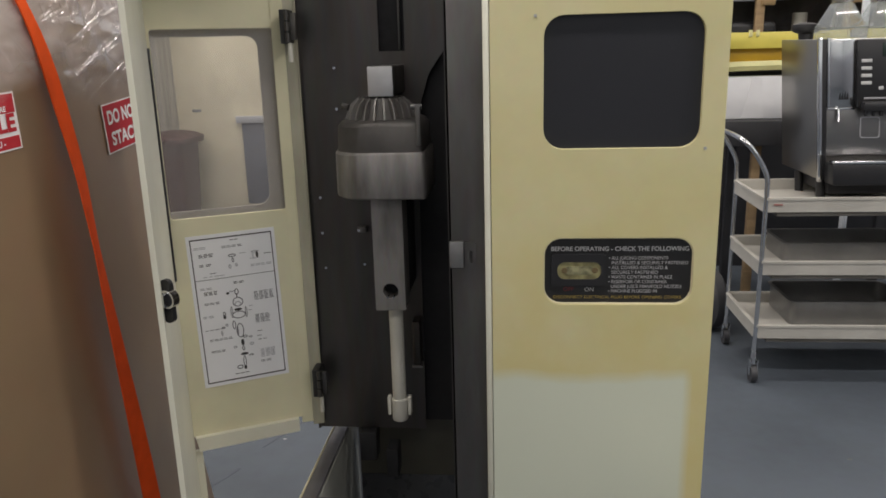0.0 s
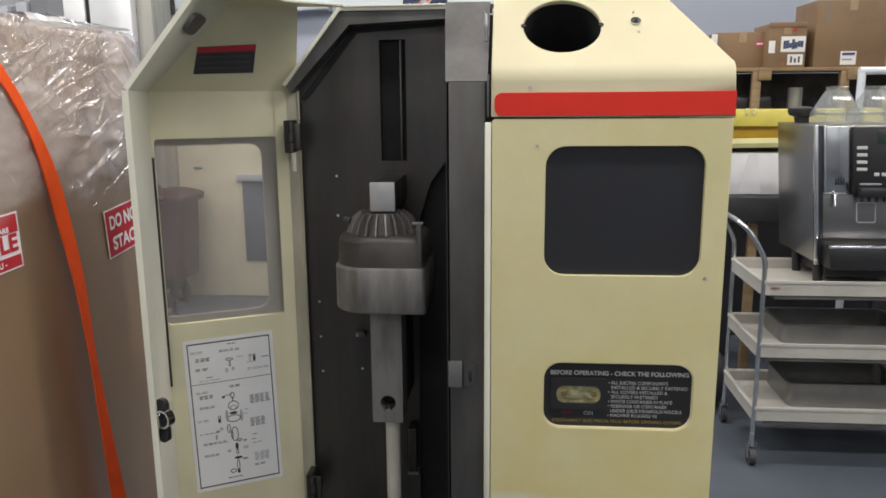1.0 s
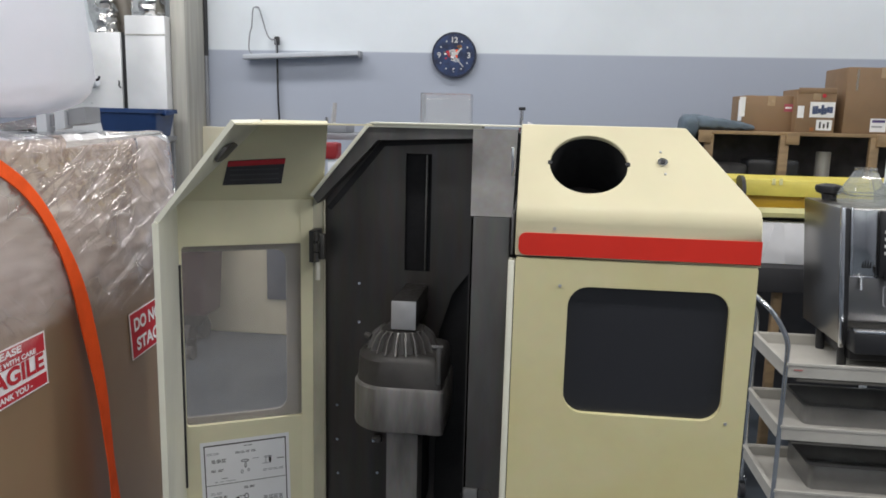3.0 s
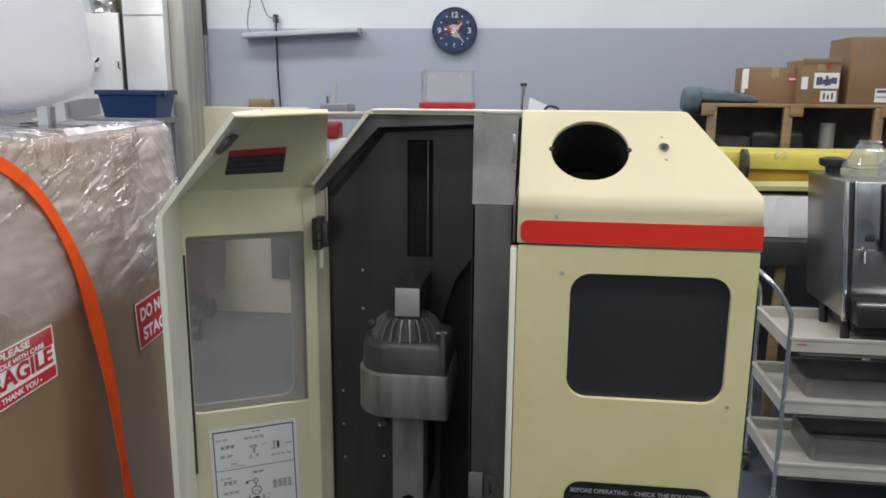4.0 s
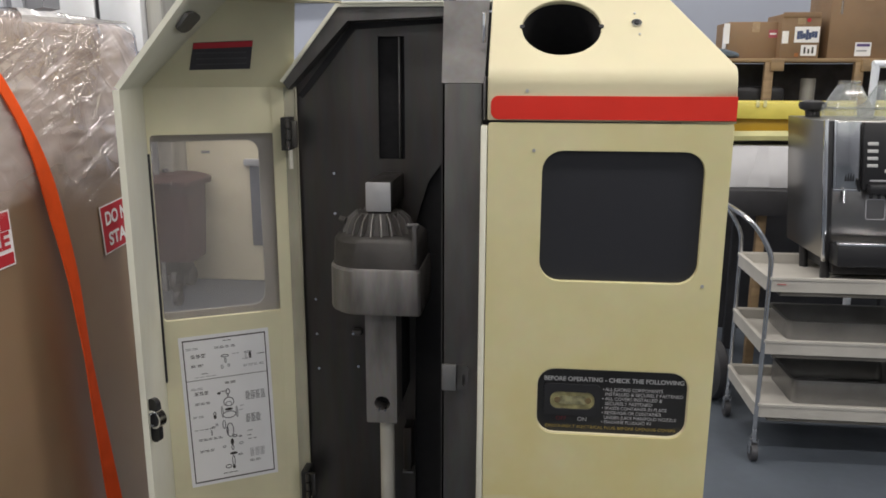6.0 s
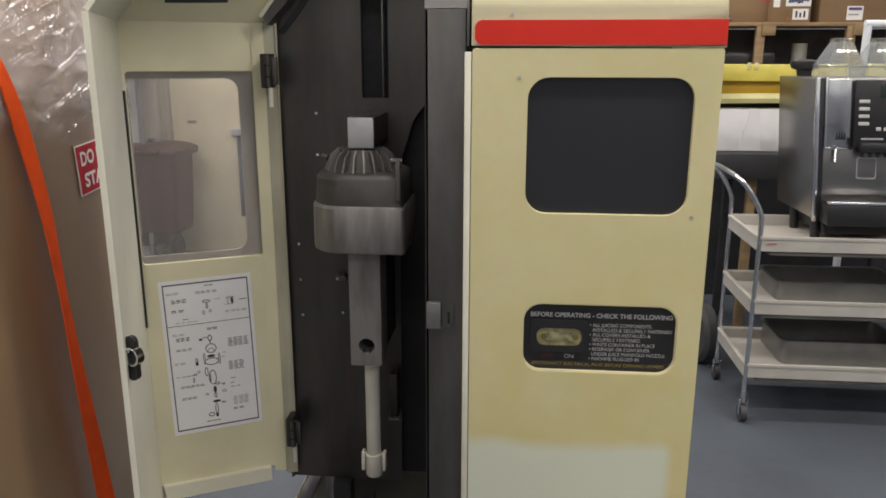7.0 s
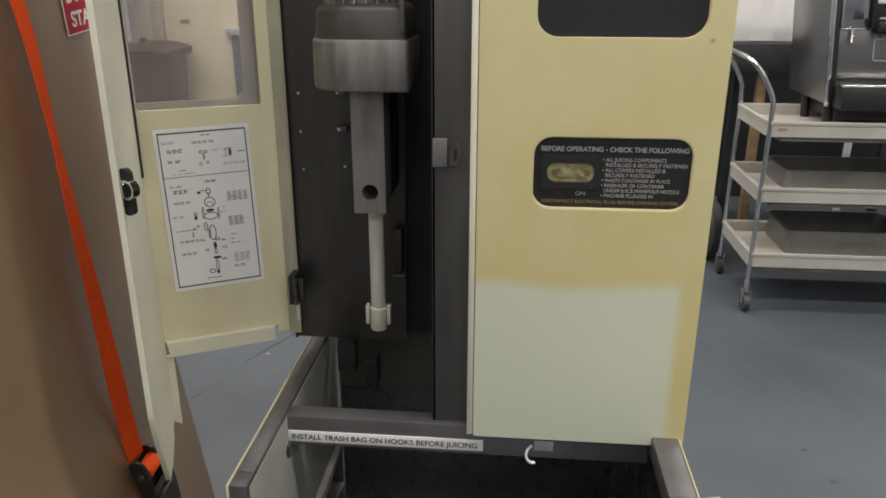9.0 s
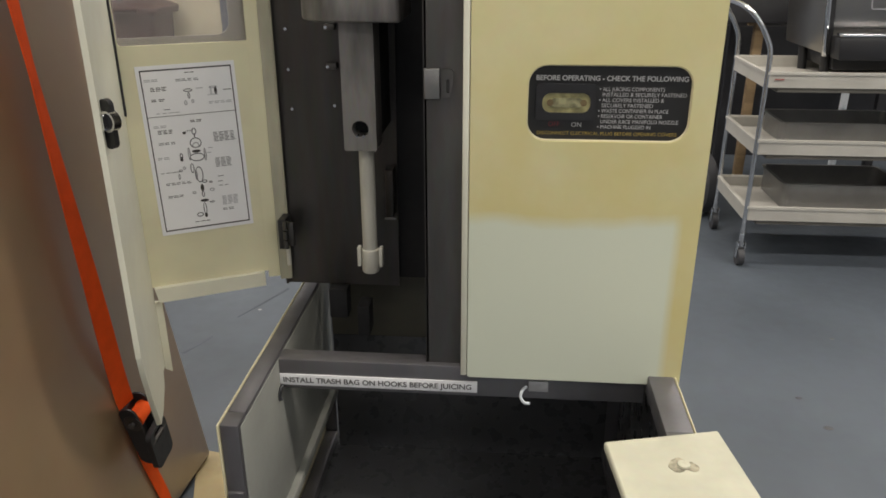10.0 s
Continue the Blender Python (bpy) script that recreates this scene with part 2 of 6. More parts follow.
def film_wrap(name, low, high):
    """Crumpled stretch film: milky patches over the carton, sharp creases, its lower edge thinning out unevenly."""
    m = bpy.data.materials.new(name)
    m.use_nodes = True
    n, l = m.node_tree.nodes, m.node_tree.links
    n.remove(n["Principled BSDF"])
    out = n["Material Output"]
    co = n.new("ShaderNodeTexCoord")

    def value(kind, a, b=None, clamp=False):
        k = n.new("ShaderNodeMath")
        k.operation, k.use_clamp = kind, clamp
        for slot, v in enumerate((a, b)):
            if v is None:
                continue
            if isinstance(v, (int, float)):
                k.inputs[slot].default_value = v
            else:
                l.new(v, k.inputs[slot])
        return k.outputs[0]

    def cloud(scale, detail=3.0, turn=0.0, stretch=(1, 1, 1), distortion=0.0):
        mp, t = n.new("ShaderNodeMapping"), n.new("ShaderNodeTexNoise")
        mp.vector_type = "TEXTURE"
        mp.inputs["Rotation"].default_value, mp.inputs["Scale"].default_value = (radians(turn), 0, 0), [1 / k for k in stretch]
        t.inputs["Scale"].default_value, t.inputs["Detail"].default_value, t.inputs["Distortion"].default_value = scale, detail, distortion
        l.new(co.outputs["Object"], mp.inputs["Vector"])
        l.new(mp.outputs[0], t.inputs["Vector"])
        return t.outputs["Fac"]

    def spread(v, a, b, c=0.0, d=1.0):
        r = n.new("ShaderNodeMapRange")
        for key, x in zip(("From Min", "From Max", "To Min", "To Max"), (a, b, c, d)):
            r.inputs[key].default_value = x
        l.new(v, r.inputs["Value"])
        return r.outputs[0]

    def crease(v, width):
        """A thin ridge wherever the cloud passes its middle value."""
        return spread(value("ABSOLUTE", value("SUBTRACT", v, 0.5)), width, 0.0)

    patch = spread(cloud(2.6, 3.0), 0.44, 0.60)
    other = spread(cloud(2.2, 3.0, 70, (1, 1, 1.1)), 0.43, 0.58)
    long_a = crease(cloud(1.0, 2.0, 24, (3, 1.6, 10), 0.9), 0.045)
    long_b = crease(cloud(1.0, 2.0, -46, (3, 1.8, 9), 1.0), 0.045)
    glint_dash = value("MULTIPLY", spread(cloud(1.0, 2.0, -40, (4, 8, 38), 0.3), 0.58, 0.70), other)
    glint_line = value("MULTIPLY", spread(cloud(1.0, 3.0, 24, (4, 3, 50), 0.1), 0.60, 0.74), patch)
    small = crease(cloud(15.0, 3.0, 0, (1, 1, 1), 0.8), 0.05)
    height = value("ADD", value("ADD", value("MULTIPLY", long_a, patch), value("MULTIPLY", long_b, other)), value("MULTIPLY", small, value("MULTIPLY", patch, 0.28)))
    height = value("ADD", height, value("MULTIPLY", value("ADD", glint_dash, glint_line), 0.8))
    height = value("ADD", height, value("MULTIPLY", cloud(4.0, 2.0, 0, (1, 1, 1), 0.4), 0.30))
    bp = n.new("ShaderNodeBump")
    bp.inputs["Strength"].default_value, bp.inputs["Distance"].default_value = 0.95, 0.012
    l.new(height, bp.inputs["Height"])
    tr, df, gl, clear = n.new("ShaderNodeBsdfTransparent"), n.new("ShaderNodeBsdfDiffuse"), n.new("ShaderNodeBsdfGlossy"), n.new("ShaderNodeBsdfTransparent")
    tr.inputs[0].default_value, df.inputs[0].default_value = (0.96, 0.93, 0.93, 1), (0.93, 0.85, 0.85, 1)
    gl.inputs["Roughness"].default_value = 0.11
    l.new(bp.outputs[0], gl.inputs["Normal"])
    # white streaks mixed into the haze stand for glints along the creases
    haze = value("ADD", spread(cloud(2.3, 4.0, 0, (1, 1, 1), 0.5), 0.38, 0.64, 0.20, 0.70), value("MULTIPLY", value("ADD", glint_dash, glint_line), 0.25), True)
    a, c, e = n.new("ShaderNodeMixShader"), n.new("ShaderNodeMixShader"), n.new("ShaderNodeMixShader")
    l.new(haze, a.inputs[0])
    l.new(tr.outputs[0], a.inputs[1])
    l.new(df.outputs[0], a.inputs[2])
    fr = n.new("ShaderNodeFresnel")
    fr.inputs["IOR"].default_value = 1.5
    l.new(value("MULTIPLY", fr.outputs[0], 3.4, True), c.inputs[0])
    l.new(a.outputs[0], c.inputs[1])
    l.new(gl.outputs[0], c.inputs[2])
    sep = n.new("ShaderNodeSeparateXYZ")
    l.new(co.outputs["Object"], sep.inputs[0])
    edge = value("ADD", sep.outputs["Z"], value("MULTIPLY", value("SUBTRACT", cloud(5.0, 4.0), 0.5), 0.16))
    l.new(spread(edge, low, high), e.inputs[0])
    l.new(clear.outputs[0], e.inputs[1])
    l.new(c.outputs[0], e.inputs[2])
    l.new(e.outputs[0], out.inputs[0])
    return m


FILM = film_wrap("stretch_film", 1.535, 1.63)
FOLD = see_through("bunched_film", (0.9, 0.9, 0.9), 0.55, 0.16, (0.95, 0.95, 0.96), gloss=0.3)

# ---- building helpers ----


def mesh_of(name, bm, mat, smooth=35):
    bmesh.ops.recalc_face_normals(bm, faces=bm.faces)
    me = bpy.data.meshes.new(name)
    bm.to_mesh(me)
    bm.free()
    me.materials.append(mat)
    me.shade_smooth()
    me.set_sharp_from_angle(angle=radians(smooth))
    return me


def part(name, bm, mat, parent=None, label="", smooth=35):
    ob = new(name, mesh_of(name, bm, mat, smooth))
    if parent:
        ob.parent = parent
    if label:
        tagged(ob, label)
    return ob


def thing(name, label, category, at=None, group="", kind=""):
    ob = new(name)
    ob.empty_display_size = 0.05
    if at is not None:
        ob.matrix_world = at
    return tagged(ob, label, category, group, kind)


def box(x0, x1, y0, y1, z0, z1, bevel=0.0, seg=2, bm=None):
    bm = bm or bmesh.new()
    g = bmesh.ops.create_cube(bm, size=1.0)["verts"]
    for v in g:
        v.co = Vector(((x0 + x1) / 2 + v.co.x * (x1 - x0), (y0 + y1) / 2 + v.co.y * (y1 - y0), (z0 + z1) / 2 + v.co.z * (z1 - z0)))
    if bevel:
        es = list({e for v in g for e in v.link_edges})
        bmesh.ops.bevel(bm, geom=es, offset=bevel, segments=seg, affect="EDGES", profile=0.5)
    return bm


def rod(p, q, r, sides=16, r2=None, bm=None):
    bm = bm or bmesh.new()
    p, q = Vector(p), Vector(q)
    m = Matrix.Translation((p + q) / 2) @ (q - p).to_track_quat("Z", "Y").to_matrix().to_4x4()
    bmesh.ops.create_cone(bm, cap_ends=True, segments=sides, radius1=r, radius2=r if r2 is None else r2, depth=(q - p).length, matrix=m)
    return bm


def lathe(profile, centre, sides=40, bm=None):
    """Rings of (radius, z) round a vertical axis, closed at both ends."""
    bm = bm or bmesh.new()
    rings = []
    for r, z in profile:
        rings.append([bm.verts.new((centre[0] + r * math.cos(2 * math.pi * k / sides), centre[1] + r * math.sin(2 * math.pi * k / sides), z)) for k in range(sides)])
    for a, b in zip(rings, rings[1:]):
        for k in range(sides):
            bm.faces.new((a[k], a[(k + 1) % sides], b[(k + 1) % sides], b[k]))
    bm.faces.new(rings[0])
    bm.faces.new(rings[-1])
    return bm


def tube(points, r, sides=10, closed=False, bm=None):
    bm = bm or bmesh.new()
    pts = [Vector(p) for p in points]
    rings = []
    side = None
    for i, p in enumerate(pts):
        d = (pts[min(i + 1, len(pts) - 1)] - pts[max(i - 1, 0)]).normalized()
        if side is None:
            side = d.orthogonal().normalized()
        side = (side - d * side.dot(d)).normalized()
        up = d.cross(side)
        rings.append([bm.verts.new(p + r * (side * math.cos(2 * math.pi * k / sides) + up * math.sin(2 * math.pi * k / sides))) for k in range(sides)])
    for a, b in zip(rings, rings[1:]):
        for k in range(sides):
            bm.faces.new((a[k], a[(k + 1) % sides], b[(k + 1) % sides], b[k]))
    bm.faces.new(rings[0])
    bm.faces.new(rings[-1])
    return bm


def smooth_path(points, steps=6):
    """Catmull-Rom through the points."""
    pts = [Vector(p) for p in points]
    pts = [pts[0] * 2 - pts[1], *pts, pts[-1] * 2 - pts[-2]]
    out = []
    for i in range(1, len(pts) - 2):
        a, b, c, d = pts[i - 1:i + 3]
        for k in range(steps):
            t = k / steps
            out.append(0.5 * (2 * b + (c - a) * t + (2 * a - 5 * b + 4 * c - d) * t * t + (3 * b - a - 3 * c + d) * t ** 3))
    out.append(pts[-2])
    return out


def round_rect(u0, u1, v0, v1, r, n=6):
    out = []
    for cu, cv, a in ((u1 - r, v1 - r, 0), (u0 + r, v1 - r, 90), (u0 + r, v0 + r, 180), (u1 - r, v0 + r, 270)):
        out += [(cu + r * math.cos(radians(a + 90 * k / n)), cv + r * math.sin(radians(a + 90 * k / n))) for k in range(n + 1)]
    return out


def circle(cu, cv, r, n=32, rv=None):
    return [(cu + r * math.cos(2 * math.pi * k / n), cv + (rv or r) * math.sin(2 * math.pi * k / n)) for k in range(n)]


def sheet(outer, holes, thick, place, bm=None):
    """A flat plate with holes: loops of (u, v), extruded by thick along w, put in the world by place(u, v, w)."""
    own = bmesh.new()
    edges = []
    for loop in (outer, *holes):
        vs = [own.verts.new((u, v, 0)) for u, v in loop]
        edges += [own.edges.new((vs[i], vs[(i + 1) % len(vs)])) for i in range(len(vs))]
    bmesh.ops.triangle_fill(own, edges=edges, use_beauty=True, use_dissolve=False)
    if thick:
        ext = bmesh.ops.extrude_face_region(own, geom=own.faces[:])
        for v in ext["geom"]:
            if isinstance(v, bmesh.types.BMVert):
                v.co.z += thick
    for v in own.verts:
        v.co = Vector(place(*v.co))
    bmesh.ops.recalc_face_normals(own, faces=own.faces)
    if bm is None:
        return own
    me = bpy.data.meshes.new("tmp")
    own.to_mesh(me)
    own.free()
    bm.from_mesh(me)
    bpy.data.meshes.remove(me)
    return bm


def words(text, size, mat, parent, m, name="lettering", align="LEFT", fit=None, bold=0.0):
    """Flat lettering in the built-in font, turned into a mesh; fit: its full width."""
    cu = bpy.data.curves.new("words", "FONT")
    cu.body, cu.size, cu.align_x, cu.offset = text, size, align, bold
    tmp = bpy.data.objects.new("words", cu)
    scene.collection.objects.link(tmp)
    bpy.context.view_layer.update()
    me = bpy.data.meshes.new_from_object(tmp.evaluated_get(bpy.context.evaluated_depsgraph_get()))
    bpy.data.objects.remove(tmp)
    bpy.data.curves.remove(cu)
    if fit and me.vertices:
        xs = [v.co.x for v in me.vertices]
        k = fit / (max(xs) - min(xs))
        for v in me.vertices:
            v.co.x *= k
    me.materials.append(mat)
    ob = new(name, me)
    if parent:
        ob.parent = parent
    ob.matrix_basis = m
    return ob


# ---- the room ----
RX0, RX1, RY0, RY1 = -4.6, 4.8, -3.0, 6.5
tagged(part("floor", box(RX0 - 0.2, RX1 + 0.2, RY0 - 0.2, RY1 + 0.2, -0.12, 0.0), FLOOR), "blue-grey painted concrete floor with stains", "floor", kind="structure")
tagged(part("ceiling", box(RX0 - 0.2, RX1 + 0.2, RY0 - 0.2, RY1 + 0.2, CEILING, CEILING + 0.12), CEIL), "white ceiling", "ceiling", kind="structure")
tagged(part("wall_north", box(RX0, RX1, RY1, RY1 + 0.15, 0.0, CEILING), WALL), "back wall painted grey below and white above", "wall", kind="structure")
# unseen walls added to close the room, greys set for bounce and reflections
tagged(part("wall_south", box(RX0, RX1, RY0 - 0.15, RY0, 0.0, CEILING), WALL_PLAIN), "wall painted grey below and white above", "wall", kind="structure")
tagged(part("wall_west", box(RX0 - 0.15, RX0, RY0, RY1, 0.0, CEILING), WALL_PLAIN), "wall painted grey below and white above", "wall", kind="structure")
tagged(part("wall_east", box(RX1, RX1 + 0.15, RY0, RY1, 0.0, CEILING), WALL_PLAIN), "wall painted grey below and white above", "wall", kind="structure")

# ---- the juicing cabinet ----
X0, XM, X1 = 0.0, 0.462, 0.912      # left side, left edge of the closed cover, right side
YF, YB, YR = 1.345, 1.69, 1.80      # front, chamber back plate, rear
ZB, ZS, ZT = 0.60, 1.805, 1.962     # bottom of the covers, bend, top
juicer = thing("juicer_cabinet", "tall cream and stainless juicing cabinet, one cover open", "juicing machine", pose(0, 0, 0))


def J(name, bm, mat, label="", parent=None, smooth=35):
    return part(name, bm, mat, parent or juicer, label, smooth)


# closed front cover, lower panel with window and switch recess
T = 0.014
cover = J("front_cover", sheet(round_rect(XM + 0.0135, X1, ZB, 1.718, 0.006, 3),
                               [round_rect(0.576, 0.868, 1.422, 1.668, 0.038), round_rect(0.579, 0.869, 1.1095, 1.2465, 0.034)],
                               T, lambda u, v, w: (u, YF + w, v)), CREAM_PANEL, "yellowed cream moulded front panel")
mod = cover.modifiers.new("soft_edges", "BEVEL")
mod.width, mod.segments, mod.limit_method = 0.0055, 4, "ANGLE"
J("window_pane", sheet(round_rect(0.57, 0.878, 1.416, 1.673, 0.04), [], 0.004, lambda u, v, w: (u, YF + 0.011 + w, v)), TINTED, "dark smoked window", cover)
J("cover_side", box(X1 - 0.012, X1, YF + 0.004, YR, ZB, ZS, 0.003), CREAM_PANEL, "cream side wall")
J("cover_edge", box(XM, XM + 0.0120, YF - 0.001, YF + 0.034, ZB + 0.004, 1.712, 0.002, 2), CREAM_PALE, "thin pale flange of the cover beside a groove")

# upper section with the fruit hole
up = bmesh.new()
XU = 0.474
bend = [(YF, 1.722), (YF, 1.785)]
for k in range(7):
    a = radians(45 * k / 6)
    bend.append((YF + 0.045 * (1 - math.cos(a)), 1.785 + 0.045 * math.sin(a)))
for (ya, za), (yb, zb) in zip(bend, bend[1:]):
    vs = [up.verts.new(c) for c in ((XU, ya, za), (X1, ya, za), (X1, yb, zb), (XU, yb, zb))]
    up.faces.new(vs)
ys, zs = bend[-1]
S2 = 2 ** -0.5
run = (ZT - zs) / S2
XC = 0.795


def on_slope(u, v, w):
    return (u, ys + v * S2 + w * S2, zs + v * S2 - w * S2)


hole_v = 0.105
hole = [p for p in circle(0.606, hole_v, 0.0735, 40)]
sheet([(XU, 0), (X1, 0), (XC, run), (XU, run)], [hole], 0.0, on_slope, up)
yt = ys + run * S2
YT = yt + 0.075                     # the hood stops short of the rear
for quad in (((X1, YF, 1.722), (X1, YT, 1.722), (X1, YT, zs), (X1, ys, zs)), ((X1, ys, zs), (X1, YT, zs), (XC, YT, ZT), (XC, yt, ZT)),
             ((XU, yt, ZT), (XC, yt, ZT), (XC, YT, ZT), (XU, YT, ZT))):
    up.faces.new([up.verts.new(c) for c in quad])
bmesh.ops.remove_doubles(up, verts=up.verts, dist=0.0005)
upper = J("upper_cover", up, CREAM, "cream hood with a round fruit opening", smooth=50)
mod = upper.modifiers.new("wall_thickness", "SOLIDIFY")
mod.thickness, mod.offset = 0.010, -1
mod = upper.modifiers.new("soft_edges", "BEVEL")
mod.width, mod.segments, mod.limit_method, mod.angle_limit = 0.006, 3, "ANGLE", radians(25)
upper.modifiers.new("even_shading", "WEIGHTED_NORMAL").keep_sharp = True
J("red_stripe", sheet(round_rect(XU + 0.006, X1 + 0.02, 1.724, 1.766, 0.014), [], 0.003, lambda u, v, w: (min(u, X1 + 0.0015), YF - 0.0022 + w, v)), RED, "red stripe", upper)
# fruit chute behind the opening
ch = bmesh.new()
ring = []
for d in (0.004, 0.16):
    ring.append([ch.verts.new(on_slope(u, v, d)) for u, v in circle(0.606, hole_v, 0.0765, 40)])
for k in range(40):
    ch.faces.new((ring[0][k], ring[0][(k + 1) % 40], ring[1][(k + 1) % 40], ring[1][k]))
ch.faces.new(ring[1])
J("fruit_chute", ch, BLACK_VOID, "fruit chute coloured black for its unlit depth", upper)
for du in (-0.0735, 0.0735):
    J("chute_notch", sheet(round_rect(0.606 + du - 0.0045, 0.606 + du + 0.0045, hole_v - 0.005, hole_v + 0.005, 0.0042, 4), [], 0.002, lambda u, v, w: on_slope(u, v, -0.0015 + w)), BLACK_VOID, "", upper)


def slope_disc(u, v, r, h, name, mat, label=""):
    return J(name, sheet(circle(u, v, r, 20), [], h, lambda a, b, w: on_slope(a, b, -w)), mat, label, upper)


slope_disc(0.744, 0.112, 0.0095, 0.004, "key_lock", CHROME, "round chrome key lock")
slope_disc(0.744, 0.112, 0.005, 0.0055, "lock_core", BLACK)
slope_disc(0.742, 0.140, 0.0022, 0.002, "screw", ALU)
slope_disc(0.748, 0.084, 0.0022, 0.002, "screw", ALU)


def front_screw(x, z, r=0.0032):
    J("screw", sheet(circle(x, z, r, 14), [], 0.003, lambda u, v, w: (u, YF - 0.0015 + w, v)), ALU, "", cover)


for sx, sz in ((0.560, 1.668), (0.878, 1.420), (0.545, 1.775)):
    front_screw(sx, sz)

# switch recess: plate, rocker, lettering, raised lip
lip = sheet(round_rect(0.5775, 0.8705, 1.1065, 1.2480, 0.035), [round_rect(0.5805, 0.8675, 1.1110, 1.2450, 0.033)], 0.007, lambda u, v, w: (u, YF + 0.0020 + w, v))
J("recess_lip", lip, CREAM, "pale rolled edge of the recess", cover)
plate = J("instruction_plate", sheet(round_rect(0.576, 0.874, 1.105, 1.251, 0.036), [], 0.003, lambda u, v, w: (u, YF + 0.0095 + w, v)), PLATE, "black instruction plate with white lettering", cover)
YP = YF + 0.0088


def on_plate(x, z):
    return pose(x, YP, z, 90)


words("BEFORE OPERATING - CHECK THE FOLLOWING", 0.0125, LETTER, plate, on_plate(0.593, 1.2185), fit=0.268, bold=0.0003)
rows_text = ["\u2022 ALL JUICING COMPONENTS", "  INSTALLED & SECURELY FASTENED", "\u2022 ALL COVERS INSTALLED &", "  SECURELY FASTENED", "\u2022 WASTE CONTAINER IN PLACE",
             "\u2022 RESERVOIR OR CONTAINER", "  UNDER JUICE MANIFOLD NOZZLE", "\u2022 MACHINE PLUGGED IN"]
for k, text in enumerate(rows_text):
    words(text, 0.0096, LETTER_DIM, plate, on_plate(0.707, 1.2005 - 0.0098 * k), fit=0.00478 * len(text))
words("DISCONNECT ELECTRICAL PLUG BEFORE OPENING COVERS", 0.0088, OCHRE, plate, on_plate(0.598, 1.1195), fit=0.252)
words("ON", 0.012, LETTER, plate, on_plate(0.660, 1.1345))
words("OFF", 0.012, DIM_RED, plate, on_plate(0.618, 1.1350))
sw = J("rocker_switch", sheet(round_rect(0.594, 0.701, 1.147, 1.2125, 0.006), [round_rect(0.606, 0.692, 1.1605, 1.1965, 0.015)], 0.006, lambda u, v, w: (u, YP - 0.004 + w, v)), BLACK, "black switch frame with an amber rocker", cover)
J("rocker", sheet(round_rect(0.605, 0.693, 1.1595, 1.1975, 0.015), [], 0.008, lambda u, v, w: (u, YP - 0.001 + w, v)), material("amber_rocker", (0.46, 0.42, 0.20), 0.35, vary=0.25, scale=40), "amber rocker", sw)
J("rocker_slot", sheet(round_rect(0.621, 0.678, 1.170, 1.187, 0.008), [], 0.002, lambda u, v, w: (u, YP - 0.0022 + w, v)), material("worn_rocker_face", (0.40, 0.385, 0.215), 0.4, vary=0.3, scale=60), "", sw)
for rx in (0.620, 0.680):
    J("rocker_mark", sheet(circle(rx, 1.1785, 0.006, 14), [], 0.002, lambda u, v, w: (u, YP - 0.0026 + w, v)), material("rust_mark", (0.17, 0.12, 0.055), 0.5), "", sw)

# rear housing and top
# near-black stands for the shade in the opening beside the mounting plate
J("rear_housing", sheet([(0.02, 0.660), (X1 - 0.02, 0.660), (X1 - 0.02, 1.79), (0.80, 1.940), (0.150, 1.940), (0.02, 1.78)], [], YR - YB - 0.02, lambda u, v, w: (u, YB + 0.02 + w, v)), BLACK_VOID, "rear housing in unlit black")
J("top_plate", box(0.135, XU - 0.004, YB - 0.06, YB + 0.03, ZT - 0.008, ZT - 0.004, 0.001), CREAM_PALE, "thin cream top edge")

# chamber: back plate, rim, slot, divider and front post
PLATE_Z = 0.645
back = sheet([(X0, PLATE_Z), (X0, 1.785), (0.130, 1.947), (0.40, 1.947), (0.40, 1.635), (0.362, 1.615), (0.322, 1.56), (0.292, 1.46), (0.287, PLATE_Z)], [[(0.207, 1.612), (0.268, 1.612), (0.268, 1.888), (0.207, 1.888)]],
             0.0025, lambda u, v, w: (u, YB + w, v))
plate_ob = J("back_plate", back, STEEL_DARK, "dull stainless mounting plate")
# backing sheet whose black colour carries the darkness inside the slot
J("slot_guide", box(0.195, 0.280, YB + 0.012, YB + 0.018, 1.60, 1.90), material("unlit_slot_black", (0.004, 0.004, 0.006), 0.8), "slot backing coloured black for the unlit slot", plate_ob)
J("slot_rail", box(0.2545, 0.258, YB - 0.004, YB + 0.010, 1.614, 1.886, 0.001), STEEL, "", plate_ob)
rim = bmesh.new()
prof = [(X0, 0.645), (X0, 1.785), (0.130, 1.947), (0.385, 1.947)]
inner = [(0.006, 0.645), (0.010, 1.770), (0.150, 1.918), (0.385, 1.928)]
sheet([prof[0], prof[1], inner[1], inner[0]], [], 0.010, lambda u, v, w: (u, YB - 0.010 + w, v), rim)
rim_ob = J("chamber_rim", rim, STEEL_DARK, "folded dark stainless rim")
cap = bmesh.new()
for i in (1, 2):
    sheet([prof[i], prof[i + 1], inner[i + 1], inner[i]], [], 0.050, lambda u, v, w: (u, YB - 0.050 + w, v), cap)
J("rim_cap", cap, STEEL, "brighter sloped top of the rim", rim_ob)
edge = bmesh.new()
outer = [(-0.006, 0.62), (-0.006, 1.789), (0.126, 1.955), (0.385, 1.954)]
for i in (1, 2):
    sheet([outer[i], outer[i + 1], prof[i + 1], prof[i]], [], 0.08, lambda u, v, w: (u, YB - 0.056 + w, v), edge)
J("rim_trim", edge, CREAM_PALE, "thin cream edge")
# black strip painted in for the gap and shadow along the rim cap
seal = bmesh.new()
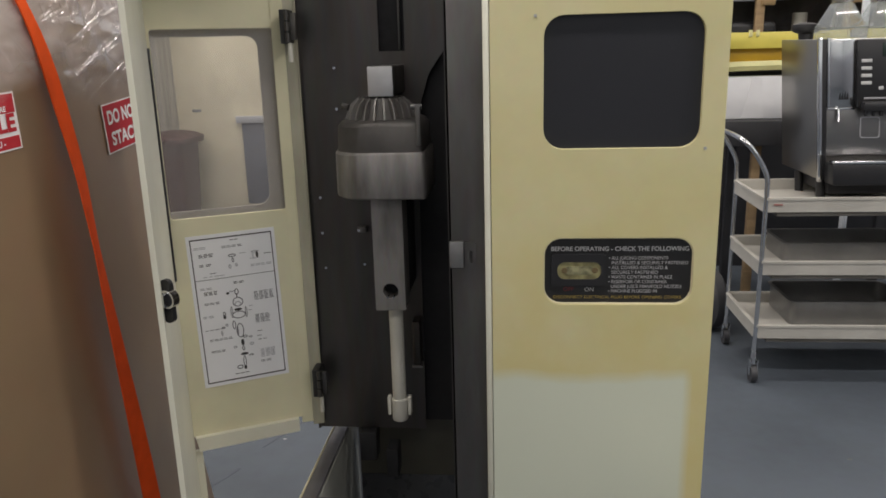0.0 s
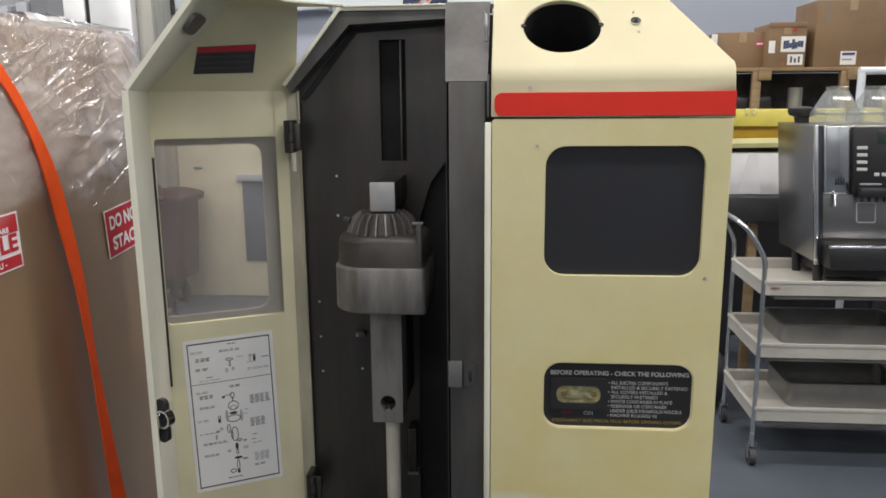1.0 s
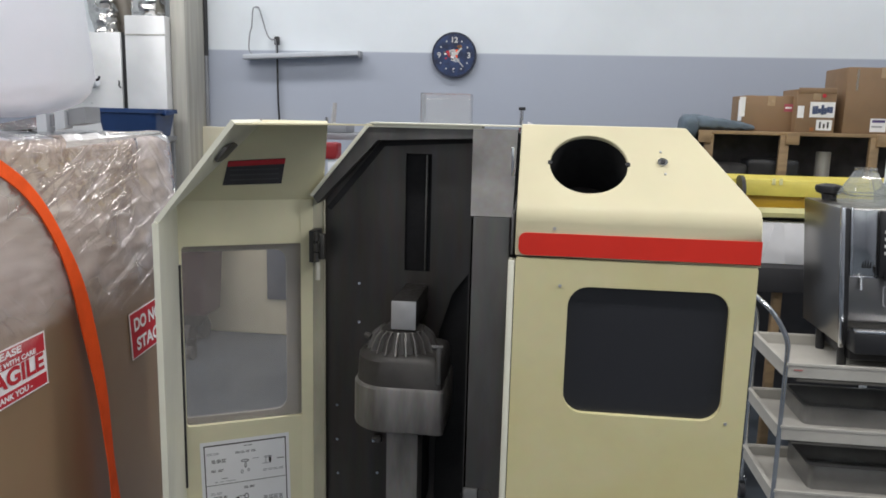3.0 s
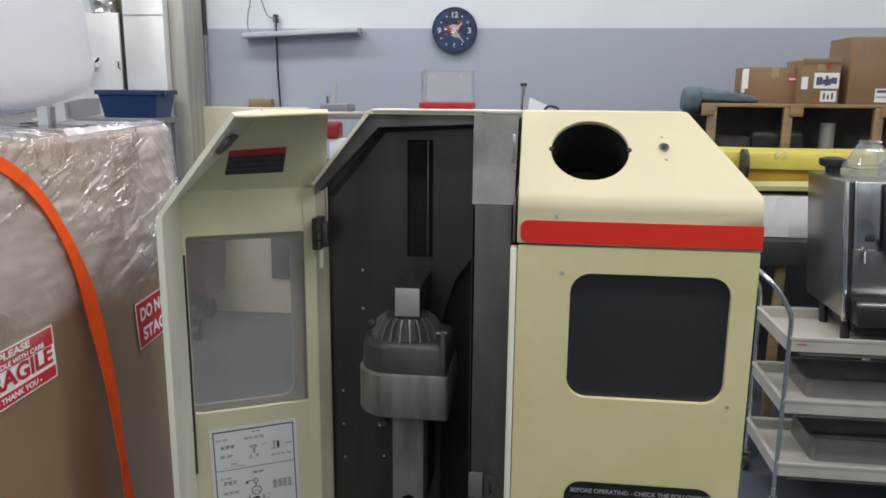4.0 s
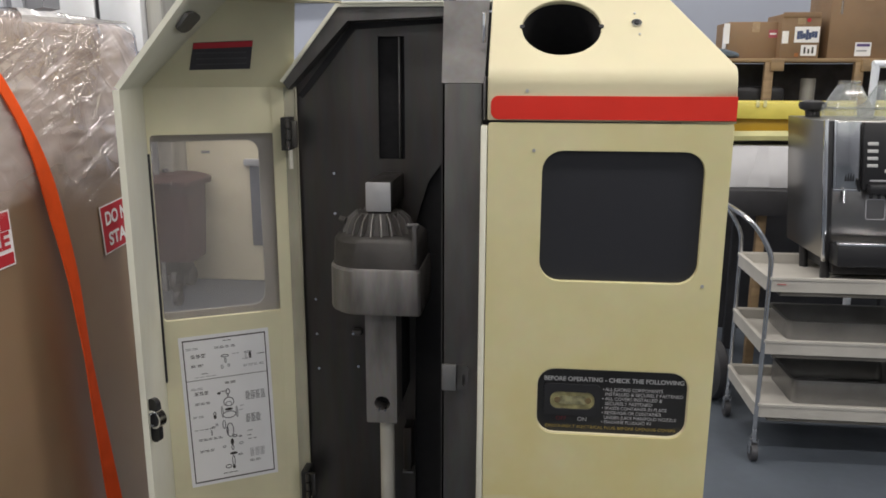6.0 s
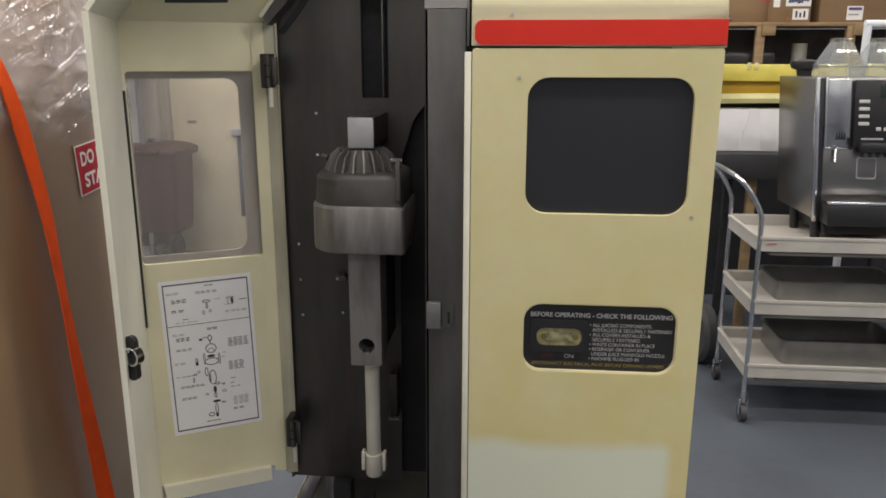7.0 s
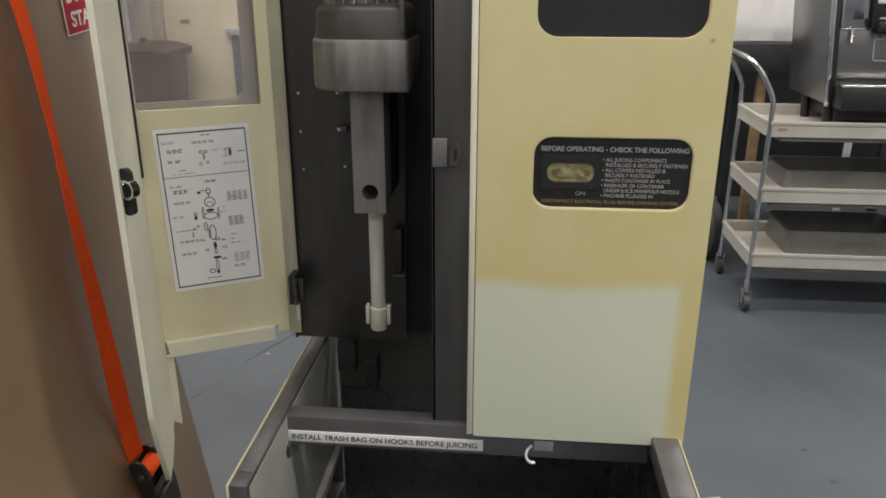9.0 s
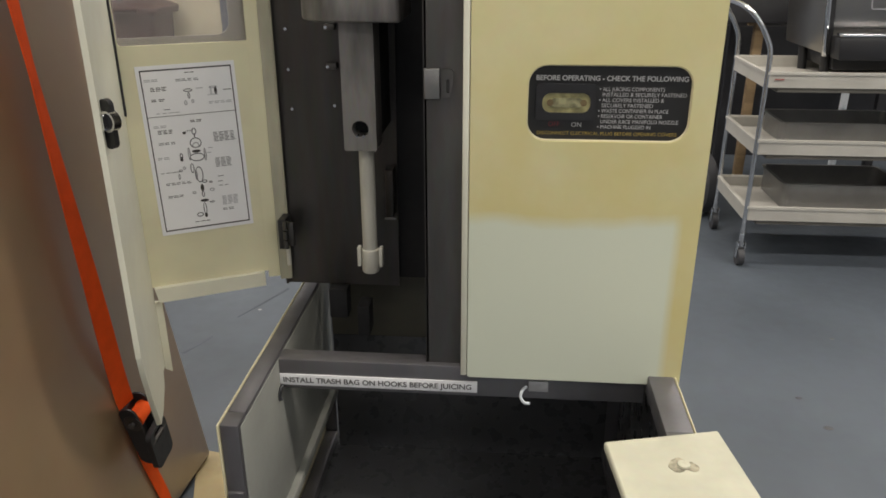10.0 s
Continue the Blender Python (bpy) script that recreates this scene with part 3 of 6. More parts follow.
sheet([(0.020, 1.757), (0.150, 1.916), (0.385, 1.926), (0.385, 1.917), (0.157, 1.903), (0.052, 1.775), (0.030, 1.750)], [], 0.003, lambda u, v, w: (u, YB - 0.004 + w, v), seal)
J("rim_shade_strip", seal, BLACK_VOID, "thin black strip for the gap and shade under the rim")
YPOST = 1.38
J("divider", sheet([(YPOST, 0.58), (YPOST, 1.787), (YPOST + 0.150, 1.938), (YB, 1.938), (YB, 0.58)], [], 0.006, lambda u, v, w: (0.386 + w, u, v)), STEEL_DARK, "dark stainless divider wall")
post_ob = J("front_post", box(0.386, 0.462, YPOST, YPOST + 0.020, 0.575, 1.787, 0.002), STEEL, "folded stainless front post")
J("post_slope", sheet([(0.386, 0.0), (0.466, 0.0), (0.466, 0.229), (0.373, 0.229)], [], 0.006, lambda u, v, w: (u, YPOST + v * S2 + w * S2, 1.788 + v * S2 - w * S2)), STEEL, "sloped top of the post", post_ob)
J("post_top", box(0.373, 0.466, YPOST + 0.163, YB, 1.942, 1.949, 0.001), STEEL, "", post_ob)
J("post_flange", box(0.4655, 0.4700, YPOST - 0.028, YPOST + 0.30, 1.722, 1.80, 0.001), STEEL, "", post_ob)
J("latch_catch", box(0.388, 0.417, YPOST - 0.006, YPOST + 0.002, 1.177, 1.233, 0.002), PAN, "steel latch catch", post_ob)
J("catch_clip", sheet([(0.4205, 1.180), (0.436, 1.180), (0.443, 1.205), (0.443, 1.228), (0.437, 1.233), (0.4205, 1.233)], [round_rect(0.430, 0.436, 1.190, 1.215, 0.0025, 3)], 0.006, lambda u, v, w: (u, YPOST - 0.008 + w, v)), STEEL, "slotted latch clip", post_ob)
J("post_bolt", rod((0.446, YPOST - 0.006, 0.592), (0.446, YPOST + 0.002, 0.592), 0.006, 12), BLACK, "", post_ob)
J("hood_latch", box(0.4575, 0.4635, YPOST + 0.06, YPOST + 0.068, 1.862, 1.918, 0.002), CHROME, "small chrome hood latch", post_ob).matrix_basis = pose(0, -0.012, 0.0)


def bolt(x, z, r=0.0035, h=0.008):
    J("bolt", rod((x, YB - h, z), (x, YB + 0.002, z), r, 10), CHROME, "", plate_ob)


for bx, bz in ((0.100, 1.577), (0.100, 1.482), (0.046, 1.268), (0.046, 1.179), (0.048, 1.089), (0.148, 1.098)):
    bolt(bx, bz)
for bz in (1.274, 1.189):
    J("bolt_bracket", box(0.136, 0.160, YB - 0.022, YB, bz - 0.007, bz + 0.007, 0.003), STEEL, "", plate_ob)
    J("bracket_bolt", rod((0.141, YB - 0.026, bz), (0.141, YB - 0.02, bz), 0.0035, 8), CHROME, "", plate_ob)

# juicing head
CX, CY = 0.232, 1.543


def bowl_outline(x0, x1, y0, y1, ru, rv, r):
    """Seen from above: flat front, a broad round on the left, tight corners on the right."""
    out = []
    for k in range(13):
        a = radians(180 + 90 * k / 12)
        out.append((x0 + ru + ru * math.cos(a), y0 + rv + rv * math.sin(a)))
    for cx, cy, a0 in ((x1 - r, y0 + r, 270), (x1 - r, y1 - r, 0)):
        out += [(cx + r * math.cos(radians(a0 + 90 * k / 4)), cy + r * math.sin(radians(a0 + 90 * k / 4))) for k in range(5)]
    for k in range(13):
        a = radians(90 + 90 * k / 12)
        out.append((x0 + ru + ru * math.cos(a), y1 - rv + rv * math.sin(a)))
    return out


def stack(levels):
    """A solid from outlines, each at its own height."""
    bm = bmesh.new()
    rings = [[bm.verts.new((x, y, z)) for x, y in loop] for loop, z in levels]
    for a, b in zip(rings, rings[1:]):
        for k in range(len(a)):
            bm.faces.new((a[k], a[(k + 1) % len(a)], b[(k + 1) % len(b)], b[k]))
    bm.faces.new(rings[0])
    bm.faces.new(rings[-1])
    return bm


def shrunk(g):
    return bowl_outline(0.128 + g, 0.3355 - g, 1.452 + g, 1.640 - g, 0.075, 0.082, 0.009)


head = J("juicing_head", stack([(shrunk(0.004), 1.305), (shrunk(0.001), 1.3075), (shrunk(0.0), 1.312), (shrunk(0.0005), 1.400), (shrunk(0.004), 1.4055)]), CAST, "streaked grey cast bowl with a flat front")
J("upper_drum", stack([(shrunk(0.005), 1.4045), (shrunk(0.006), 1.412), (shrunk(0.008), 1.458), (shrunk(0.014), 1.4665), (shrunk(0.024), 1.4725)]), CAST_DARK, "dark cast drum", head)
J("fin_cone", lathe([(0.066, 1.471), (0.045, 1.514), (0.020, 1.518)], (CX, CY), 32), CAST_DARK, "", head)
for k in range(22):
    a = radians(360 / 22 * k + 6)
    f = bmesh.new()
    ca, sa = math.cos(a), math.sin(a)
    ta = (-sa * 0.0016, ca * 0.0016)
    pr = [(0.050, 1.472), (0.080, 1.472), (0.068, 1.502), (0.050, 1.517)]
    va = [[f.verts.new((CX + r * ca + s * ta[0], CY + r * sa + s * ta[1], z)) for r, z in pr] for s in (-1, 1)]
    f.faces.new(va[0])
    f.faces.new(va[1])
    for i in range(4):
        f.faces.new((va[0][i], va[0][(i + 1) % 4], va[1][(i + 1) % 4], va[1][i]))
    J("fin", f, CAST, "", head)
bar = J("drive_bar", box(0.2115, 0.2645, 1.512, YB + 0.004, 1.5195, 1.5815, 0.003), STEEL_DARK, "square drive bar", head)
J("bar_end", box(0.211, 0.265, 1.506, 1.5125, 1.519, 1.582, 0.002), ALU, "bright machined end", bar)
J("side_clamp", box(0.318, 0.328, 1.448, 1.460, 1.420, 1.504, 0.002), STEEL, "slim clamp rod", head)
J("clamp_knob", rod((0.308, 1.456, 1.500), (0.331, 1.456, 1.500), 0.006, 12), STEEL, "", head)
J("side_nut", rod((0.152, 1.52, 1.500), (0.166, 1.515, 1.497), 0.007, 10), CAST_DARK, "", head)
arm = J("squeeze_column", sheet(round_rect(0.2085, 0.2765, 1.045, 1.318, 0.003, 2), [circle(0.2435, 1.091, 0.0175, 24)], 0.075, lambda u, v, w: (u, 1.487 + w, v)), CAST, "square cast column", head)
J("column_bore", sheet(circle(0.2435, 1.091, 0.019, 24), [], 0.01, lambda u, v, w: (u, 1.53 + w, v)), BLACK_VOID, "", arm)
for dx in (-0.007, 0.007):
    J("bore_pin", rod((0.2435 + dx, 1.484, 1.076), (0.2435 + dx, 1.50, 1.076), 0.0025, 8), CHROME, "", arm)
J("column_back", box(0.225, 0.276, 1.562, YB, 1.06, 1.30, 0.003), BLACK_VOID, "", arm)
J("juice_tube", lathe([(0.0155, 0.770), (0.0165, 0.772), (0.0165, 1.040), (0.015, 1.048)], (0.2455, 1.535), 24), IVORY, "ivory juice tube", head)
J("tube_collar", lathe([(0.0175, 0.752), (0.0195, 0.755), (0.0195, 0.806), (0.018, 0.808)], (0.2455, 1.535), 24), IVORY, "", head)
for sx in (-1, 1):
    J("collar_wing", box(0.2455 + sx * 0.0245 - 0.004, 0.2455 + sx * 0.0245 + 0.004, 1.525, 1.545, 0.766, 0.812, 0.002), IVORY, "", head)
J("support_bracket", box(0.266, 0.286, YB - 0.05, YB, 0.846, 0.96, 0.003), STEEL_DARK, "", plate_ob)
J("bracket_edge", box(0.264, 0.290, YB - 0.054, YB - 0.02, 0.840, 0.8455, 0.001), PAN, "", plate_ob)

# lower frame: tubular posts and rails, side skins, label rail
ZL = 0.62
YL = 1.90                           # rear of the lower frame
FY = 1.108
TB = 0.046


def beam(x0, x1, y0, y1, z0, z1, name="frame_tube", label=""):
    return J(name, box(x0, x1, y0, y1, z0, z1, 0.003), FRAME_STEEL, label)


for xa, wide in ((0.028, 0.036), (X1 - 0.064, 0.052)):
    beam(xa, xa + wide, FY, FY + TB, 0.02, ZL)
    beam(xa, xa + wide, YL - TB, YL, 0.02, ZL)
    beam(xa, xa + wide, FY + TB, YL - TB, ZL - TB, ZL)
    beam(xa, xa + wide, FY + TB, YL - TB, 0.05, 0.05 + 0.03)
beam(0.0645, X1 - 0.064, 1.366, 1.366 + TB, 0.540, 0.612, "cross_rail", "stainless cross rail")
beam(0.0645, X1 - 0.064, YL - TB, YL, ZL - TB, ZL)
J("side_panel", box(0.0235, 0.027, FY - 0.004, YL, 0.05, ZL + 0.001, 0.002), CREAM, "thin cream outer skin")
J("side_panel", box(X1 - 0.011, X1 - 0.0075, FY - 0.004, YL, 0.05, ZL + 0.001, 0.002), CREAM, "thin cream outer skin")
J("inner_panel", box(0.0600, 0.0655, FY + 0.012, YL - TB - 0.004, 0.262, ZL - 0.010, 0.001), SIDE_IN, "pale grey-green inner panel")
# right-hand panel takes the dark sheet colour to show it in shadow
J("inner_panel", box(X1 - 0.020, X1 - 0.014, FY + TB, YL - TB, 0.08, ZL - TB, 0.001), DARK_SHEET, "inner panel coloured dark for its shade")
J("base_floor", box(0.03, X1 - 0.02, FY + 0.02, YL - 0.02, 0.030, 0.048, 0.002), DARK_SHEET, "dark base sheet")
# rear sheet split by tone: olive for its lit upper part, dark below
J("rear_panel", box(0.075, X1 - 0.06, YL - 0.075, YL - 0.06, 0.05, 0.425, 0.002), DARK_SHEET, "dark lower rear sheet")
J("rear_panel", box(0.075, X1 - 0.06, YL - 0.078, YL - 0.066, 0.427, 0.66, 0.002), material("dull_olive_sheet", (0.12, 0.112, 0.085), 0.5, vary=0.12, scale=6), "dull olive upper rear sheet")
J("post_foot", box(0.030, 0.062, FY - 0.006, FY + 0.01, 0.40, 0.47, 0.003), FRAME_STEEL, "")
strip = J("label_strip", box(0.0665, 0.497, 1.3625, 1.3655, 0.5505, 0.5775, 0.0005), PAPER, "white label strip reading install trash bag on hooks before juicing")
words("INSTALL TRASH BAG ON HOOKS BEFORE JUICING", 0.0175, INK, strip, pose(0.0735, 1.3618, 0.5580, 90, 0, 0), fit=0.410, bold=0.0003)
hook = smooth_path([(0.602, 1.362, 0.572), (0.593, 1.354, 0.567), (0.590, 1.350, 0.553), (0.598, 1.348, 0.541), (0.609, 1.350, 0.538)])
J("bag_hook", tube(hook, 0.0033, 8), WHITE, "white bag hook")
J("hook_plate", box(0.606, 0.648, 1.361, 1.366, 0.560, 0.586, 0.002), ALU, "")
J("bag_hook", tube(smooth_path([(0.072, 1.36, 0.55), (0.070, 1.35, 0.542), (0.069, 1.345, 0.53), (0.072, 1.342, 0.522)]), 0.004, 8), BLACK, "")
J("tray_bracket", box(0.112, 0.158, YB - 0.03, YB + 0.02, 0.562, 0.644, 0.004), BLACK_VOID, "black bracket under the mounting plate")
J("tray_bracket", box(0.184, 0.215, YB - 0.04, YB + 0.02, 0.520, 0.602, 0.004), BLACK_VOID, "")
J("panel_rail", box(0.046, 0.082, FY + 0.012, YL - TB, 0.236, 0.262, 0.003), SIDE_IN, "pale grey rail under the inner panel")

# open left cover: an angled shell turned about its rear hinge
CA = Vector((-0.280, 1.5374, 0.0))
SD = Vector((0.891, 0.454, 0.0)).normalized()
FD = Vector((0.360, -0.933, 0.0)).normalized()
NF = Vector((0.454, -0.891, 0.0)).normalized()
LS, FW = 0.326, 0.361
LZS, LZT = 1.775, 1.953


def leaf(s, f, z):
    p = CA + SD * s + NF * f
    return (p.x, p.y, z)


def wing(f, s, z):
    p = CA + FD * f + SD * s
    return (p.x, p.y, z)


lid = J("open_cover", sheet([(0, 0.688), (0.284, 0.688), (0.284, LZS), (0, LZS)], [round_rect(0.006, 0.277, 1.244, 1.672, 0.008, 3)], -0.012, lambda u, v, w: leaf(u, w, v)), CREAM_IN, "open cream side cover, inner face")


def on_slope_leaf(u, v, w):
    p = CA + SD * u + FD * (0.118 * v) + NF * (0.8 * w)
    return (p.x, p.y, LZS + (LZT - LZS) * v - 0.5 * w)


def on_slope_wing(f, v, w):
    p = CA + FD * f + SD * ((0.188 - 0.053 * (f - 0.118) / (FW - 0.118)) * v + 0.8 * w)
    return (p.x, p.y, LZS + (LZT - LZS) * v - 0.6 * w)


J("sloped_top", sheet([(0, 0), (LS, 0), (LS, 1), (0.188, 1)], [], -0.010, on_slope_leaf), CREAM_IN, "", lid)
fr = sheet([(0, 0.475), (0.05, 0.490), (0.07, 0.462), (0.16, 0.452), (0.235, 0.462), (0.30, 0.565), (FW - 0.01, 0.665), (FW, 0.700), (FW, LZS), (0, LZS)], [], -0.010, lambda u, v, w: wing(u, w, v))
J("front_return", fr, CREAM_PALE, "pale front wing of the cover", lid)
J("front_slope", sheet([(0, 0), (FW, 0), (FW, 1), (0.118, 1)], [], -0.009, on_slope_wing), CREAM_PALE, "", lid)
J("wing_edge", sheet([(FW - 0.004, 0.700), (FW + 0.002, 0.700), (FW + 0.002, LZS), (FW - 0.004, LZS)], [], 0.0105, lambda u, v, w: wing(u, -0.0102 + w, v)), CREAM_PALE, "", lid)


def lid_top(f, s, z):
    p = CA + FD * f + SD * s
    return (p.x, p.y, z)


J("top_flange", sheet([(0.118, 0.135), (FW, 0.135), (FW, 0.165), (0.20, 0.30), (0.166, 0.420), (0.145, 0.417), (0.118, LS)], [], 0.003, lambda u, v, w: lid_top(u, v, LZT - 0.003 + w)), CREAM, "", lid)
J("hinge_flange", sheet([(-0.0365, 1.6590), (-0.010, 1.6680), (-0.010, 1.6740), (-0.0365, 1.6650)], [], LZS - 0.672, lambda u, v, w: (u, v, 0.672 + w)), CREAM_IN, "", lid)
J("hinge_flange", sheet([(-0.0097, 1.6700), (0.017, 1.6770), (0.017, 1.6830), (-0.0097, 1.6760)], [], LZS - 0.662, lambda u, v, w: (u, v, 0.662 + w)), FLANGE, "soiled cream return strip by the hinges", lid)
J("flange_bead", rod((0.0165, 1.676, 0.70), (0.0165, 1.676, LZS), 0.0028, 8), FLANGE, "", lid)
J("bottom_ledge", sheet([(0.010, 0.653), (0.262, 0.655), (0.262, 0.690), (0.004, 0.690)], [], 0.014, lambda u, v, w: leaf(u, w, v)), CREAM_PALE, "", lid)
J("return_lip", sheet([(0.0, 0.47), (0.016, 0.46), (0.016, 0.652), (0.0, 0.652)], [], -0.008, lambda u, v, w: leaf(u, 0.004 + w, v)), CREAM_PALE, "", lid)
# acrylic sheet in a recess over a round-cornered opening
J("window_surround", sheet([(0.0, 1.236), (0.283, 1.236), (0.283, 1.680), (0.0, 1.680)], [[(0.004, 1.258), *round_rect(0.10, 0.242, 1.258, 1.655, 0.028)[21:], *round_rect(0.10, 0.242, 1.258, 1.655, 0.028)[:7], (0.004, 1.655)]], -0.008, lambda u, v, w: leaf(u, -0.022 + w, v)), SURROUND, "", lid)
pane = J("acrylic_pane", sheet([(0.004, 1.246), (0.279, 1.246), (0.279, 1.670), (0.004, 1.670)], [], -0.003, lambda u, v, w: leaf(u, -0.013 + w, v)), PANE, "hazy scratched acrylic window", lid)
pane.visible_shadow = False
J("edge_seal", sheet([(0.004, 1.10), (0.014, 1.10), (0.014, 1.632), (0.004, 1.632)], [], 0.0045, lambda u, v, w: wing(u, w, v)), BLACK, "black edge seal", lid)
# door latch near the free edge
lz = 1.155
LP = CA + FD * 0.325


def on_latch(u, v, w):
    """Faces out of the opening, a little off the wing."""
    return (LP.x + 0.004 + u * 0.93 - w * 0.36, LP.y - u * 0.36 - w * 0.93, lz + v)


lat = J("cover_latch", sheet(round_rect(0.0, 0.026, -0.044, 0.044, 0.012), [], 0.010, on_latch), BLACK, "black turn latch with chrome ring", lid)
J("latch_ring", sheet(circle(0.020, 0.006, 0.0185, 28), [circle(0.020, 0.006, 0.0145, 28)], 0.016, on_latch), CHROME, "", lat)
J("latch_knob", sheet(circle(0.021, 0.005, 0.0145, 24), [], 0.013, on_latch), BLACK, "", lat)
J("latch_tongue", sheet(round_rect(0.012, 0.021, -0.010, 0.020, 0.004), [], 0.024, on_latch), CHROME, "", lat)
J("slope_catch", sheet(round_rect(0.215, 0.315, 0.61, 0.80, 0.045), [], 0.006, lambda u, v, w: on_slope_wing(u, v, 0.004 + w)), STEEL, "small steel catch", lid)
st = J("warning_sticker", sheet([(0.100, 0.21), (0.2285, 0.23), (0.2365, 0.56), (0.1135, 0.52)], [], 0.0012, lambda u, v, w: on_slope_leaf(u, v, 0.0004 + w)), material("dark_sticker", (0.05, 0.05, 0.06), 0.45), "dark warning sticker with a red band", lid)
J("sticker_band", sheet([(0.1115, 0.455), (0.235, 0.495), (0.2365, 0.56), (0.1135, 0.52)], [], 0.0008, lambda u, v, w: on_slope_leaf(u, v, 0.0018 + w)), LABEL_RED, "", st)
for k in range(3):
    v0 = 0.27 + 0.065 * k
    J("text_bar", sheet([(0.116, v0), (0.222, v0 + 0.02), (0.222, v0 + 0.038), (0.116, v0 + 0.018)], [], 0.0008, lambda u, v, w: on_slope_leaf(u, v, 0.0018 + w)), INK_DIM, "", st)
# hinges at the mouth of the chamber
for hx, hz in ((0.002, 1.672), (0.016, 0.801)):
    h = J("hinge", box(hx - 0.006, hx + 0.012, 1.618, 1.668, hz - 0.037, hz + 0.037, 0.002), BLACK, "dark steel hinge", lid)
    J("hinge_leaf", box(hx + 0.012, hx + 0.030, 1.6225, 1.633, hz - 0.030, hz + 0.030, 0.002), STEEL_DARK, "", h)
    for k in (-1, 0, 1):
        J("knuckle", rod((hx + 0.012, 1.617, hz + 0.024 * k - 0.010), (hx + 0.012, 1.617, hz + 0.024 * k + 0.010), 0.006, 10), STEEL_DARK, "", h)
    J("hinge_pin", rod((hx + 0.014, 1.622, hz - 0.078), (hx + 0.014, 1.622, hz - 0.036), 0.005, 10), IVORY, "pale hinge pin", h)

# instruction poster on the open cover
PU0, PU1, PV0, PV1 = 0.032, 0.240, 0.816, 1.203


def skew(u, v, w):
    """The sheet hangs a touch askew."""
    k = (u - PU0) / (PU1 - PU0)
    j = (PV1 - v) / (PV1 - PV0)
    return leaf(u + 0.008 * j, 0.001 + w, v + 0.003 * (k - 0.5))


poster = J("instruction_poster", sheet([(PU0, PV0), (PU1, PV0), (PU1, PV1), (PU0, PV1)], [], 0.0008, skew), PAPER, "white instruction sheet with exploded diagrams", lid)


def ink(u0, u1, v0, v1, mat=INK_GREY, name="text_bar"):
    J(name, sheet([(u0, v0), (u1, v0), (u1, v1), (u0, v1)], [], 0.0004, lambda u, v, w: skew(u, v, 0.0009 + w)), mat, "", poster)


for a in ((PU0 + 0.008, PU1 - 0.008, PV1 - 0.012, PV1 - 0.009), (PU0 + 0.008, PU1 - 0.008, PV0 + 0.009, PV0 + 0.012),
          (PU0 + 0.008, PU0 + 0.0105, PV0 + 0.009, PV1 - 0.009), (PU1 - 0.0105, PU1 - 0.008, PV0 + 0.009, PV1 - 0.009), (PU0 + 0.008, PU1 - 0.008, 1.0915, 1.0927)):
    ink(*a, INK, "border_line")
rp = random.Random(5)
PW, PH = PU1 - PU0, PV1 - PV0
TONE = (INK_PALE, INK_GREY, INK)
# column by column: left edge, depth, width, lines, tone
LEFT = [(0.483, 0.049, 0.100, 1, 2),
        (0.070, 0.077, 0.140, 2, 0),
        (0.119, 0.123, 0.166, 3, 2),
        (0.383, 0.084, 0.240, 2, 1),
        (0.112, 0.189, 0.150, 2, 2),
        (0.219, 0.248, 0.077, 1, 1),
        (0.142, 0.268, 0.243, 1, 0),
        (0.468, 0.322, 0.122, 2, 2),
        (0.092, 0.339, 0.132, 2, 0),
        (0.125, 0.367, 0.163, 3, 2),
        (0.116, 0.439, 0.185, 2, 1),
        (0.082, 0.525, 0.124, 2, 0),
        (0.088, 0.617, 0.218, 1, 1),
        (0.123, 0.682, 0.271, 2, 1),
        (0.123, 0.760, 0.178, 2, 1)]
RIGHT = [(0.855, 0.161, 0.096, 1, 2),
        (0.687, 0.224, 0.243, 2, 0),
        (0.687, 0.405, 0.236, 7, 1),
        (0.672, 0.559, 0.176, 7, 1),
        (0.678, 0.670, 0.073, 1, 1),
        (0.670, 0.702, 0.063, 1, 1),
        (0.675, 0.728, 0.125, 1, 1),
        (0.690, 0.798, 0.179, 7, 0),
        (0.682, 0.875, 0.128, 2, 1),
        (0.364, 0.938, 0.181, 1, 2),
        (0.573, 0.141, 0.091, 1, 0),
        (0.614, 0.492, 0.052, 1, 0),
        (0.597, 0.520, 0.052, 1, 0)]
for a0, b0, w0, lines, tone in LEFT + RIGHT:
    for k in range(lines):
        v = PV1 - (b0 + 0.0085 * k) * PH
        n = max(1, int(w0 / 0.05))
        for i in range(n):
            ua = PU0 + (a0 + w0 * i / n) * PW
            ink(ua, ua + w0 / n * PW * rp.uniform(0.6, 0.93), v - 0.0009, v + (0.0007 if tone == 2 else 0.0005), TONE[tone])
